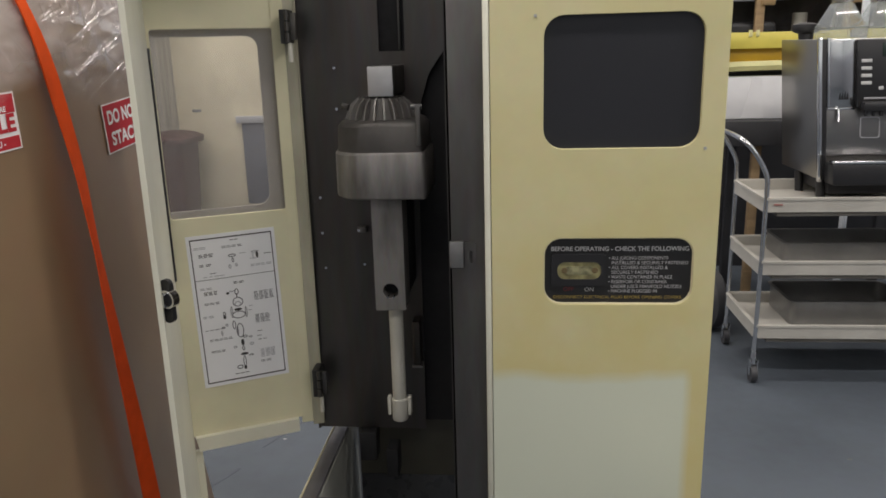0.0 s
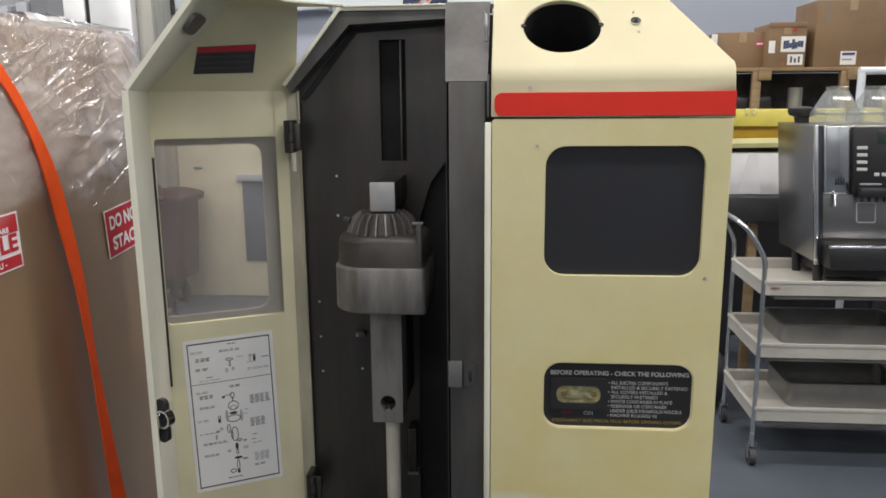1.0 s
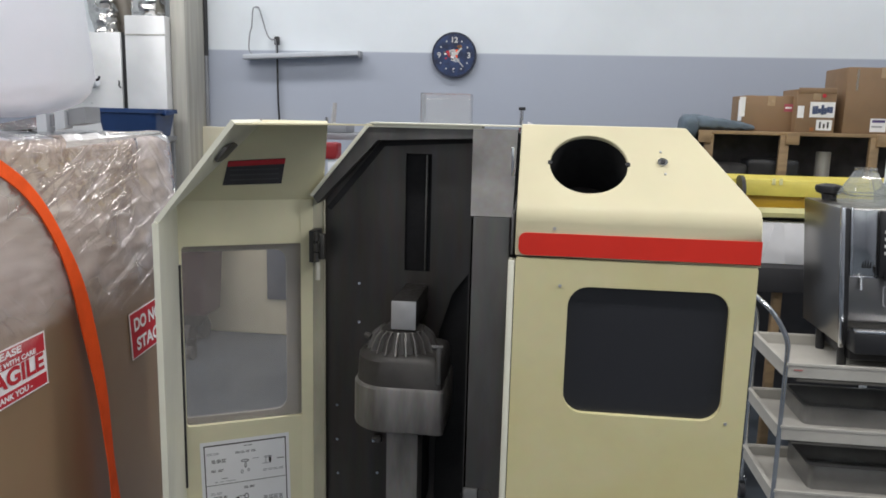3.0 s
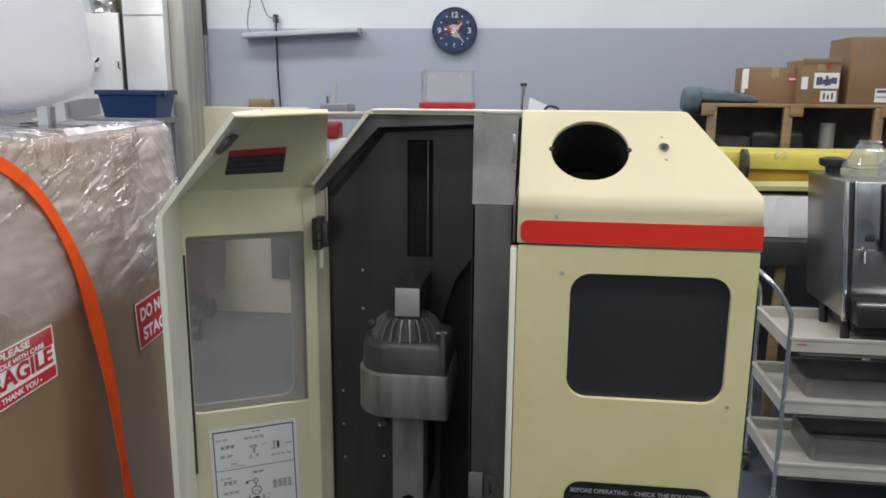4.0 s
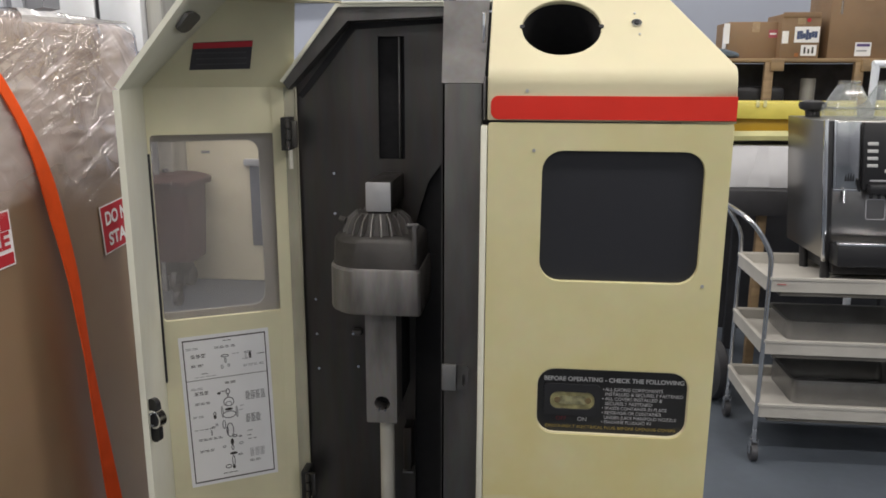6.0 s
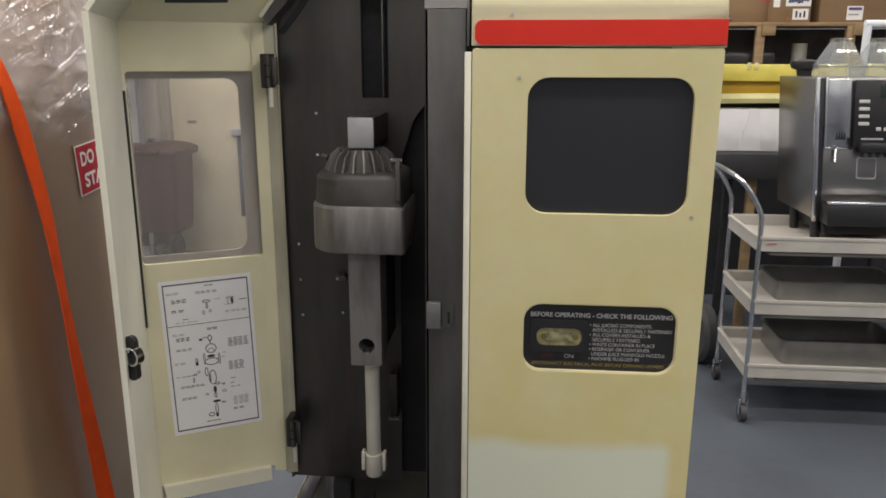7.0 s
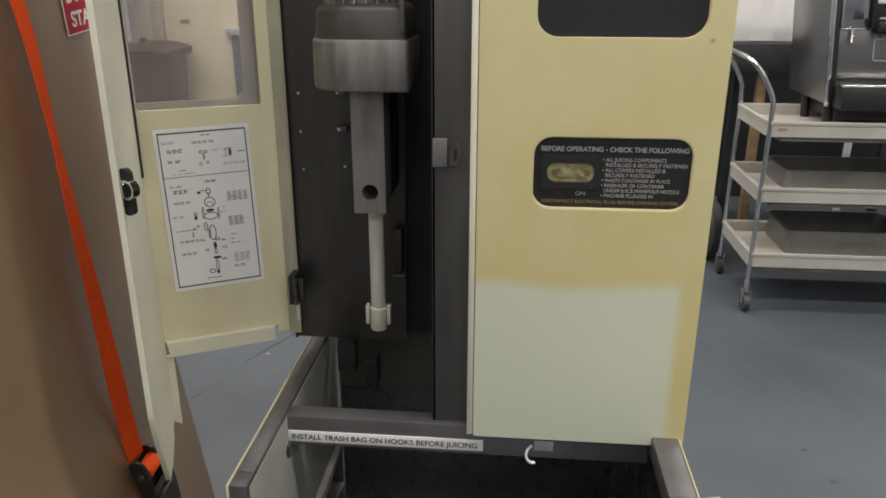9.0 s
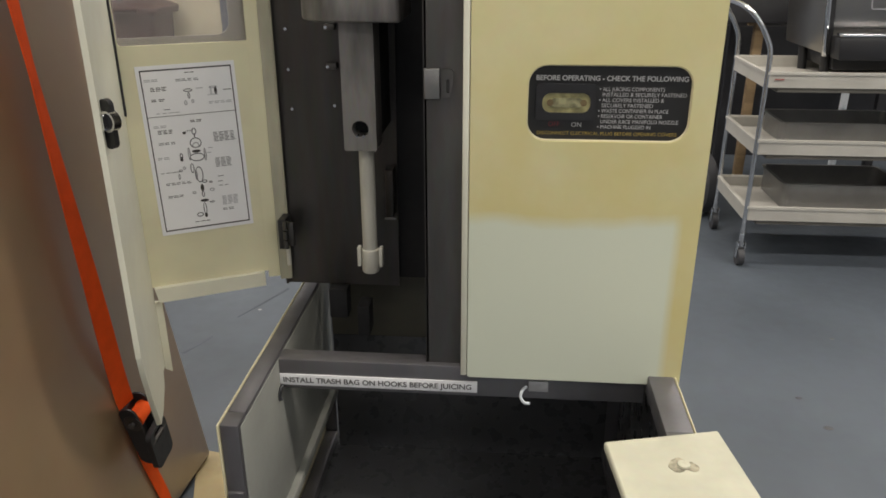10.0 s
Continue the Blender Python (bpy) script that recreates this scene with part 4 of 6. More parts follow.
# drawn pieces, top to bottom: centre, half sizes, tone
UPPER = [(0.490, 0.149, 0.046, 0.010, 1),
        (0.493, 0.179, 0.013, 0.018, 1),
        (0.452, 0.219, 0.017, 0.014, 0),
        (0.526, 0.213, 0.015, 0.011, 0),
        (0.751, 0.142, 0.046, 0.007, 0),
        (0.724, 0.161, 0.008, 0.027, 0),
        (0.773, 0.162, 0.015, 0.023, 2),
        (0.737, 0.184, 0.058, 0.003, 0),
        (0.389, 0.391, 0.019, 0.008, 2),
        (0.443, 0.381, 0.042, 0.003, 1),
        (0.490, 0.387, 0.025, 0.021, 1),
        (0.492, 0.455, 0.062, 0.032, 1),
        (0.490, 0.469, 0.037, 0.018, 0),
        (0.486, 0.505, 0.046, 0.009, 2),
        (0.487, 0.541, 0.079, 0.025, 1),
        (0.409, 0.518, 0.013, 0.039, 1),
        (0.574, 0.529, 0.013, 0.039, 1),
        (0.324, 0.524, 0.017, 0.016, 1)]
LOWER = [(0.323, 0.544, 0.017, 0.014, 2),
        (0.419, 0.605, 0.021, 0.030, 1),
        (0.482, 0.647, 0.042, 0.050, 1),
        (0.450, 0.649, 0.013, 0.032, 1),
        (0.294, 0.613, 0.021, 0.007, 1),
        (0.272, 0.648, 0.010, 0.018, 1),
        (0.336, 0.599, 0.017, 0.010, 0),
        (0.493, 0.730, 0.019, 0.023, 2),
        (0.528, 0.692, 0.029, 0.010, 1),
        (0.590, 0.700, 0.021, 0.006, 1),
        (0.595, 0.748, 0.027, 0.010, 0),
        (0.401, 0.755, 0.021, 0.009, 0),
        (0.494, 0.770, 0.017, 0.018, 1),
        (0.499, 0.810, 0.046, 0.009, 2),
        (0.576, 0.824, 0.029, 0.006, 1),
        (0.492, 0.861, 0.019, 0.039, 1),
        (0.430, 0.895, 0.037, 0.014, 1),
        (0.492, 0.903, 0.017, 0.014, 2),
        (0.488, 0.412, 0.006, 0.016, 2)]
for a0, b0, ra0, rb0, tone in UPPER + LOWER:
    u, v, ru, rv = PU0 + a0 * PW, PV1 - b0 * PH, ra0 * PW, rb0 * PH
    J("diagram_shape", sheet(circle(u, v, ru, 14, rv), [circle(u, v, max(ru - 0.0021, ru * 0.35), 14, max(rv - 0.0021, rv * 0.35))] if tone < 2 else [], 0.0004, lambda a, b, w: skew(a, b, 0.0009 + w)), TONE[tone], "", poster)

# loose cream lid lying on the lower frame
flap = thing("loose_board", "loose cream board with a dented spot on the lower frame", "board")
fl = sheet([(0.728, 1.089), (0.935, 1.139), (0.985, 0.780), (0.765, 0.750)], [], 0.018, lambda u, v, w: (u, v, ZL + 0.003 + w))
BOARD = material("chalky_cream_board", (0.60, 0.585, 0.455), 0.55, vary=0.09, scale=7, bump=0.05, bump_scale=25)
ob = part("board_body", fl, BOARD, flap)
mod = ob.modifiers.new("soft_edges", "BEVEL")
mod.width, mod.segments, mod.limit_method = 0.006, 3, "ANGLE"
scar = [(0.850 + (0.023 + 0.009 * noise.noise(Vector((math.cos(a) * 1.3, math.sin(a) * 1.3, 4.0)))) * math.cos(a), 1.028 + (0.018 + 0.011 * noise.noise(Vector((math.cos(a) * 1.5, math.sin(a) * 1.5, 9.0)))) * math.sin(a)) for a in (radians(10 * k) for k in range(36))]
part("scuffed_patch", sheet(scar, [], 0.0008, lambda u, v, w: (u, v, ZL + 0.0212 + w)), material("scuffed_cream", (0.52, 0.475, 0.345), 0.7, vary=0.3, scale=60), flap, "brownish scuffed patch")
part("dented_spot", lathe([(0.011, ZL + 0.0215), (0.010, ZL + 0.0245), (0.006, ZL + 0.0250), (0.003, ZL + 0.0238)], (0.853, 1.031), 16), BOARD, flap, "small cup-shaped dent")

# ---- strapped carton on a pallet ----
BX = -0.40
carton = thing("wrapped_carton", "large brown carton under crumpled stretch film, tied with a strap", "carton")
cb = box(-1.45, BX, 0.35, 1.80, 0.012, 1.904, 0.014, 3)
bmesh.ops.bisect_plane(cb, geom=cb.verts[:] + cb.edges[:] + cb.faces[:], plane_co=(0, 0, 0.62), plane_no=(0, 0, 1))
bmesh.ops.bisect_plane(cb, geom=cb.verts[:] + cb.edges[:] + cb.faces[:], plane_co=(0, 0, 0.30), plane_no=(0, 0, 1))
bmesh.ops.bisect_plane(cb, geom=cb.verts[:] + cb.edges[:] + cb.faces[:], plane_co=(0, 0, 1.70), plane_no=(0, 0, 1))


def drawn_in(v):
    """The rear corner leans in towards the top."""
    if v.y > 1.6 and v.z > 1.70:
        v.y -= 0.036 * (v.z - 1.70) / 0.22


for v in cb.verts:
    drawn_in(v.co)
    if v.co.x > -0.9 and v.co.z < 0.61:
        v.co.x += 0.085 * ((0.62 - v.co.z) / 0.6) * max(0.0, min(1.0, (v.co.y - 0.9) / 0.9))
part("carton_body", cb, CARD, carton, "brown corrugated carton bulging at its foot")


def lump(x0, x1, y0, y1, z0, z1, n, amp, seed, power=8):
    """A soft bundle: a rounded block with wrinkles."""
    bm = box(x0, x1, y0, y1, z0, z1)
    bmesh.ops.subdivide_edges(bm, edges=bm.edges[:], cuts=n, use_grid_fill=True)
    c, h = Vector(((x0 + x1) / 2, (y0 + y1) / 2, (z0 + z1) / 2)), Vector(((x1 - x0) / 2, (y1 - y0) / 2, (z1 - z0) / 2))
    for v in bm.verts:
        d = v.co - c
        q = Vector((d.x / h.x, d.y / h.y, d.z / h.z))
        k = (abs(q.x) ** power + abs(q.y) ** power + abs(q.z) ** power) ** (1 / power)
        q /= max(k, 0.6)
        s = noise.noise(v.co * 5 + Vector((seed, 0, 0))) + 0.5 * noise.noise(v.co * 14 + Vector((0, seed, 0)))
        v.co = c + Vector((q.x * h.x, q.y * h.y, q.z * h.z)) * (1 + amp * s)
    return bm


film = lump(-1.46, BX + 0.007, 0.340, 1.812, 1.500, 1.920, 64, 0.003, 9.0, 30)
for v in film.verts:
    drawn_in(v.co)
    if v.co.x > -0.9:
        q = Vector((v.co.y * 9 + v.co.z * 5, v.co.z * 7 - v.co.y * 3, 1.7))
        r = 1 - abs(noise.noise(q)) * 2.2
        s = 1 - abs(noise.noise(q * 2.7 + Vector((4, 0, 0)))) * 2.2
        v.co.x += 0.006 * max(0.0, r) ** 4 + 0.004 * max(0.0, s) ** 4
        v.co.z += 0.004 * noise.noise(q * 1.6)
part("stretch_film", film, FILM, carton, "shiny crumpled stretch film", 60).visible_shadow = False
fold = bmesh.new()
strips = []
for k in range(40):
    y = 1.315 + 0.385 * k / 39
    c = k / 39
    q = Vector((y * 22, 0.3, 0.7))
    low, top = 1.896 + 0.020 * c + 0.002 * noise.noise(q * 1.7), 1.922 + 0.002 * noise.noise(q)
    out = 0.009 + 0.003 * noise.noise(q * 2.1)
    strips.append([fold.verts.new(p) for p in ((BX + out, y, low), (BX + out + 0.003 + 0.003 * noise.noise(q * 3), y, (low + top) / 2), (BX + 0.002, y, top), (BX - 0.02, y, top + 0.001 + 0.001 * noise.noise(q * 2.6)), (BX - 0.045, y, 1.9215))])
for a, b in zip(strips, strips[1:]):
    for k in range(4):
        fold.faces.new((a[k], a[k + 1], b[k + 1], b[k]))
part("film_fold", fold, FOLD, carton, "white bunched fold of film along the top edge", 40).visible_shadow = False


def ribbon(points, half, thick, normal, bm=None):
    """A flat strap along points."""
    bm = bm or bmesh.new()
    pts = [Vector(p) for p in points]
    nrm = Vector(normal)
    rings = []
    for i, p in enumerate(pts):
        d = (pts[min(i + 1, len(pts) - 1)] - pts[max(i - 1, 0)]).normalized()
        w = d.cross(nrm).normalized()
        rings.append([bm.verts.new(p + w * a * half + nrm * b * thick) for a, b in ((-1, 0), (1, 0), (1, 1), (-1, 1))])
    for a, b in zip(rings, rings[1:]):
        for k in range(4):
            bm.faces.new((a[k], a[(k + 1) % 4], b[(k + 1) % 4], b[k]))
    bm.faces.new(rings[0])
    bm.faces.new(rings[-1])
    return bm


strap = thing("ratchet_strap", "orange webbing strap with a black ratchet buckle round the carton", "strap")
SX = BX + 0.012
path = smooth_path([(SX - 0.006, 1.00, 1.928), (SX, 1.120, 1.872), (SX + 0.003, 1.196, 1.817), (SX + 0.004, 1.258, 1.738), (SX + 0.004, 1.310, 1.640), (SX + 0.004, 1.346, 1.520),
                    (SX + 0.010, 1.366, 1.40), (SX + 0.015, 1.373, 1.290), (SX + 0.018, 1.389, 1.110), (SX + 0.018, 1.410, 0.950), (SX + 0.018, 1.438, 0.740), (SX + 0.020, 1.464, 0.50), (SX + 0.024, 1.476, 0.40)], 6)


def edge_turn(z):
    """The webbing turns edge-on below the upper layer and back again: degrees."""
    if z > 1.22:
        return -20 * max(0.0, min(1.0, (1.52 - z) / 0.30))
    return -20 + 36 * max(0.0, min(1.0, (1.22 - z) / 0.60))


def twisted(points, wide, thick, turn):
    """A flat strap whose face turns away from the carton by turn(z) degrees."""
    bm = bmesh.new()
    rings = []
    for i, p in enumerate(points):
        d = (points[min(i + 1, len(points) - 1)] - points[max(i - 1, 0)]).normalized()
        a, half = radians(turn(p.z)), wide(p.z)
        nrm = Vector((math.cos(a), -math.sin(a), 0))
        w = d.cross(nrm).normalized()
        rings.append([bm.verts.new(p + w * s * half + nrm * b * thick) for s, b in ((-1, 0), (1, 0), (1, 1), (-1, 1))])
    for a, b in zip(rings, rings[1:]):
        for k in range(4):
            bm.faces.new((a[k], a[(k + 1) % 4], b[(k + 1) % 4], b[k]))
    bm.faces.new(rings[0])
    bm.faces.new(rings[-1])
    return bm


part("webbing", twisted(path, lambda z: 0.0250 - 0.0035 * max(0.0, min(1.0, (z - 1.2) / 0.3)) - 0.0090 * max(0.0, min(1.0, (z - 1.58) / 0.14)), 0.003, edge_turn), ORANGE, strap, "orange webbing")
part("webbing", ribbon([(SX + 0.026, 1.484, 0.33), (SX + 0.036, 1.500, 0.22), (SX + 0.056, 1.522, 0.09), (SX + 0.062, 1.530, 0.03)], 0.0205, 0.003, (1, 0, 0)), ORANGE, strap, "orange webbing")
part("webbing", ribbon([(SX - 0.02, 0.98, 1.928), (-0.9, 0.75, 1.930), (-1.40, 0.62, 1.928)], 0.0205, 0.003, (0, 0, 1)), ORANGE, strap, "orange webbing")


def bk(u, v, w):
    """On the buckle: across, up along the strap, out from the carton."""
    return (SX + 0.026 + w - 0.16 * (v - 0.06), 1.482 + u - 0.14 * v, 0.330 + v + 0.14 * u)


buckle = part("ratchet_buckle", sheet(round_rect(-0.030, 0.030, -0.060, 0.070, 0.010), [], 0.008, bk), BLACK, strap, "black ratchet buckle with webbing wound on")
for su in (-0.034, 0.028):
    part("buckle_side", sheet(round_rect(-0.085, 0.085, 0.0, 0.042, 0.018), [], 0.006, lambda u, v, w: bk(su + w, u, v)), BLACK, buckle)
    part("ratchet_wheel", sheet(circle(0.045, 0.026, 0.022, 14), [], 0.004, lambda u, v, w: bk(su * 1.12 + 0.001 + w, u, v)), STEEL_DARK, buckle)
part("wound_webbing", rod(bk(-0.027, 0.045, 0.026), bk(0.027, 0.045, 0.026), 0.021, 18), ORANGE, buckle, "orange webbing wound on the spindle")
grip = sheet(round_rect(-0.044, 0.044, -0.100, 0.010, 0.018), [round_rect(-0.022, 0.022, -0.030, 0.000, 0.008)], 0.014, lambda u, v, w: bk(u, v, 0.040 + w + 0.12 * (v + 0.02)))
grip_ob = part("buckle_handle", grip, BLACK, buckle, "black plastic lever")
mod = grip_ob.modifiers.new("soft_edges", "BEVEL")
mod.width, mod.segments, mod.limit_method = 0.004, 2, "ANGLE"
part("release_bar", rod(bk(-0.038, -0.020, 0.050), bk(0.038, -0.020, 0.050), 0.005, 10), STEEL, buckle)
part("spindle", rod(bk(-0.046, 0.045, 0.026), bk(0.046, 0.045, 0.026), 0.007, 12), STEEL, buckle)


def on_face(y, z, w):
    return (BX + 0.0025 + w, y, z)


def sticker(name, label, y0, y1, z0, z1, lines, tilt=0.0, bands=None):
    t = thing(name, label, "label")

    def place(u, v, w):
        c, s = math.cos(radians(tilt)), math.sin(radians(tilt))
        du, dv = u - (y0 + y1) / 2, v - (z0 + z1) / 2
        return on_face((y0 + y1) / 2 + du * c - dv * s, (z0 + z1) / 2 + du * s + dv * c, w)
    part("label_border", sheet([(y0, z0), (y1, z0), (y1, z1), (y0, z1)], [], 0.0006, place), PAPER, t)
    for a, b in bands or ((z0, z1),):
        g = 0.004
        part("label_field", sheet([(y0 + g, a + g * 0.8), (y1 - g, a + g * 0.8), (y1 - g, b - g * 0.8), (y0 + g, b - g * 0.8)], [], 0.0005, lambda u, v, w: place(u, v, 0.0008 + w)), LABEL_RED, t)
    for text, size, y, z, mat, width in lines:
        ob = words(text, size, mat, t, Matrix(), fit=width, bold=size * 0.035)
        p = Vector(place(y, z, 0.0022))
        ob.matrix_basis = Matrix.Translation(p) @ pose(0, 0, 0, 0, 0, 90) @ pose(0, 0, 0, 90) @ pose(0, 0, 0, 0, 0, tilt)
    return t


sticker("fragile_label", "red and white fragile label on the carton", 1.010, 1.226, 1.452, 1.556,
        [("PLEASE", 0.018, 1.072, 1.538, PAPER, 0.085), ("HANDLE WITH CARE", 0.013, 1.040, 1.5225, PAPER, 0.155), ("FRAGILE", 0.044, 1.022, 1.4865, LABEL_RED, 0.192), ("- THANK YOU -", 0.015, 1.058, 1.4615, PAPER, 0.12)],
        2.0, ((1.516, 1.556), (1.452, 1.480)))
sticker("do_not_stack_label", "red do not stack label on the carton", 1.527, 1.700, 1.408, 1.520,
        [("DO NOT", 0.042, 1.542, 1.474, PAPER, 0.145), ("STACK", 0.042, 1.548, 1.425, PAPER, 0.135)], 5.0)

# ---- utility cart with an espresso machine ----
CXA, CXB, CYA, CYB = 1.667, 2.647, 3.43, 3.95
cart = thing("utility_cart", "three-tier cream plastic service cart with chrome uprights", "cart")


def tray(z):
    t = part("shelf_tray", sheet(round_rect(CXA, CXB, CYA, CYB, 0.03, 4), [round_rect(CXA + 0.018, CXB - 0.018, CYA + 0.018, CYB - 0.018, 0.025, 4)], 0.064, lambda u, v, w: (u, v, z + w)), TRAY, cart, "cream-grey plastic tray")
    part("tray_bottom", sheet(round_rect(CXA + 0.012, CXB - 0.012, CYA + 0.012, CYB - 0.012, 0.02, 4), [], 0.010, lambda u, v, w: (u, v, z + 0.006 + w)), TRAY, t)
    part("tray_rim", sheet(round_rect(CXA - 0.006, CXB + 0.006, CYA - 0.006, CYB + 0.006, 0.035, 4), [round_rect(CXA + 0.010, CXB - 0.010, CYA + 0.010, CYB - 0.010, 0.028, 4)], 0.012, lambda u, v, w: (u, v, z + 0.056 + w)), TRAY, t)
    part("under_rail", box(CXA + 0.06, CXB - 0.04, CYA + 0.01, CYB - 0.01, z - 0.022, z + 0.001, 0.004), material("cart_underside", (0.16, 0.15, 0.13), 0.6), t)


for tz in (0.846, 0.545, 0.228):
    tray(tz)
for cx in (CXA + 0.010, CXB - 0.010):
    for cy in (CYA + 0.012, CYB - 0.012):
        part("upright", rod((cx, cy, 0.15), (cx, cy, 0.93), 0.011, 12), CHROME, cart)
        c = part("castor", rod((cx - 0.014, cy, 0.042), (cx + 0.014, cy, 0.042), 0.042, 20), RUBBER, cart, "grey rubber castor")
        part("castor_fork", box(cx - 0.020, cx - 0.015, cy - 0.016, cy + 0.016, 0.036, 0.115, 0.002), CHROME, c)
        part("castor_fork", box(cx + 0.015, cx + 0.020, cy - 0.016, cy + 0.016, 0.036, 0.115, 0.002), CHROME, c)
        part("castor_stem", rod((cx, cy, 0.095), (cx, cy, 0.160), 0.013, 12), CHROME, c)
handle = smooth_path([(CXA + 0.010, CYA + 0.012, 0.92), (CXA + 0.006, CYA + 0.012, 1.00), (CXA - 0.018, CYA + 0.014, 1.060), (CXA - 0.062, CYA + 0.018, 1.130), (CXA - 0.108, CYA + 0.05, 1.178),
                      (CXA - 0.125, (CYA + CYB) / 2, 1.192), (CXA - 0.108, CYB - 0.05, 1.178), (CXA - 0.062, CYB - 0.018, 1.130), (CXA - 0.018, CYB - 0.014, 1.060), (CXA + 0.006, CYB - 0.012, 1.00), (CXA + 0.010, CYB - 0.012, 0.92)], 6)
part("push_handle", tube(handle, 0.0115, 12), CHROME, cart, "bent chrome push handle")
part("tray_mark", box(1.705, 1.745, CYA - 0.0075, CYA - 0.006, 0.880, 0.886), material("faded_red_mark", (0.45, 0.16, 0.14), 0.6), cart)


def pan(name, x0, x1, y0, y1, z0, z1):
    t = thing(name, "stainless steel food pan on the cart", "pan", group="pans on the cart")
    part("pan_wall", sheet(round_rect(x0, x1, y0, y1, 0.03, 4), [round_rect(x0 + 0.006, x1 - 0.006, y0 + 0.006, y1 - 0.006, 0.026, 4)], z1 - z0, lambda u, v, w: (u, v, z0 + w)), PAN, t)
    part("pan_bottom", sheet(round_rect(x0 + 0.003, x1 - 0.003, y0 + 0.003, y1 - 0.003, 0.027, 4), [], 0.003, lambda u, v, w: (u, v, z0 + w)), PAN, t)
    part("pan_rim", sheet(round_rect(x0 - 0.012, x1 + 0.012, y0 - 0.012, y1 + 0.012, 0.04, 4), [round_rect(x0 + 0.005, x1 - 0.005, y0 + 0.005, y1 - 0.005, 0.026, 4)], 0.004, lambda u, v, w: (u, v, z1 - 0.002 + w)), PAN, t)


pan("food_pan", 1.835, 2.42, 3.60, 3.90, 0.561, 0.655)
pan("food_pan", 1.880, 2.44, 3.575, 3.92, 0.244, 0.365)

coffee = thing("espresso_machine", "steel espresso machine with clear bean hoppers, on the cart", "coffee machine")
EX, EY, EZ = 1.940, 3.560, 0.975    # lower front left corner of the housing
LEAN = 0.085                        # the housing widens upward on its left


def lean(bm):
    for v in bm.verts:
        v.co.x -= LEAN * (v.co.z - EZ)
    return bm


def E(name, u0, u1, d0, d1, z0, z1, bevel, mat, label="", parent=None):
    """A block of the machine: across, back from the front, height."""
    return part(name, lean(box(EX + u0, EX + u1, EY + d0, EY + d1, z0, z1, bevel)), mat, parent or coffee, label)


def erod(name, p, q, r, mat, label="", parent=None, sides=12):
    a, b = [(EX + k[0], EY + k[1], k[2]) for k in (p, q)]
    return part(name, lean(rod(a, b, r, sides)), mat, parent or coffee, label)


SIDE_STEEL = material("brushed_dark_steel_side", (0.40, 0.385, 0.355), 0.30, 1.0, vary=0.03, scale=1.2, rough_vary=0.015)
DULL_FRONT = material("dull_front_steel", (0.26, 0.255, 0.25), 0.32, 0.9, vary=0.08, scale=3, rough_vary=0.03)
E("machine_body", 0.0, 0.46, 0.014, 0.50, EZ, 1.612, 0.006, SIDE_STEEL, "brushed steel housing")
E("chrome_trim", -0.002, 0.015, -0.006, 0.016, EZ - 0.012, 1.616, 0.004, CHROME, "bright chrome edge")
E("black_column", 0.0155, 0.036, -0.001, 0.013, EZ, 1.612, 0.002, BLACK)
E("chrome_trim", 0.037, 0.050, -0.006, 0.013, 1.306, 1.616, 0.004, CHROME, "bright chrome edge")
E("front_panel", 0.0505, 0.1605, 0.0, 0.013, 1.306, 1.610, 0.004, POLISHED, "polished front panel")
E("front_panel_lower", 0.037, 0.46, 0.003, 0.013, 1.085, 1.305, 0.004, DULL_FRONT, "dull steel splash panel")
E("panel_ledge", 0.040, 0.160, -0.003, 0.012, 1.296, 1.3055, 0.002, CHROME)
panel = E("control_panel", 0.162, 0.46, -0.020, 0.013, 1.304, 1.608, 0.008, BLACK, "black control panel")
for k in range(4):
    E("panel_button", 0.176, 0.222, -0.0235, -0.0195, 1.408 + 0.0325 * k, 1.423 + 0.0325 * k, 0.002, LETTER, "", panel)
for bu in (0.252, 0.284):
    E("panel_button", bu, bu + 0.022, -0.0235, -0.0195, 1.384, 1.400, 0.002, LETTER, "", panel)
E("panel_mark", 0.190, 0.285, -0.0225, -0.0195, 1.343, 1.352, 0.001, INK_PALE, "", panel)
E("panel_display", 0.265, 0.40, -0.0225, -0.0195, 1.530, 1.590, 0.002, material("dark_display", (0.035, 0.055, 0.045), 0.2), "dark display", panel)
cr = bmesh.new()
for k in range(4):
    vs = [cr.verts.new((EX + 0.088 + 0.011 * k + d, EY - 0.0015, z)) for d, z in ((0, 1.342), (0.010, 1.342), (0.0085, 1.375 + 0.008 * (k in (1, 2))), (0.003, 1.360))]
    cr.faces.new(vs)
part("badge", lean(cr), BLACK, coffee, "small dark badge")
E("spout", 0.176, 0.40, -0.060, -0.018, 1.290, 1.335, 0.01, BLACK, "black coffee spout")
for k in range(6):
    erod("nozzle", (0.190 + 0.034 * k, -0.040, 1.291), (0.190 + 0.034 * k, -0.040, 1.270), 0.008, BLACK, sides=10)
wand = erod("steam_wand", (0.084, -0.014, 1.300), (0.078, -0.030, 1.245), 0.0065, CHROME, "chrome steam wand")
erod("wand_joint", (0.084, 0.004, 1.297), (0.084, -0.020, 1.297), 0.009, CHROME, "", wand)
part("cup_recess", lean(sheet(round_rect(EX + 0.185, EX + 0.272, 1.165, 1.262, 0.012), [round_rect(EX + 0.189, EX + 0.268, 1.169, 1.258, 0.010)], 0.004, lambda u, v, w: (u, EY - 0.0005 + w, v))), INK_PALE, coffee, "pale rounded outline")
E("right_pillar", 0.405, 0.425, -0.004, 0.013, 1.085, 1.304, 0.003, CHROME)
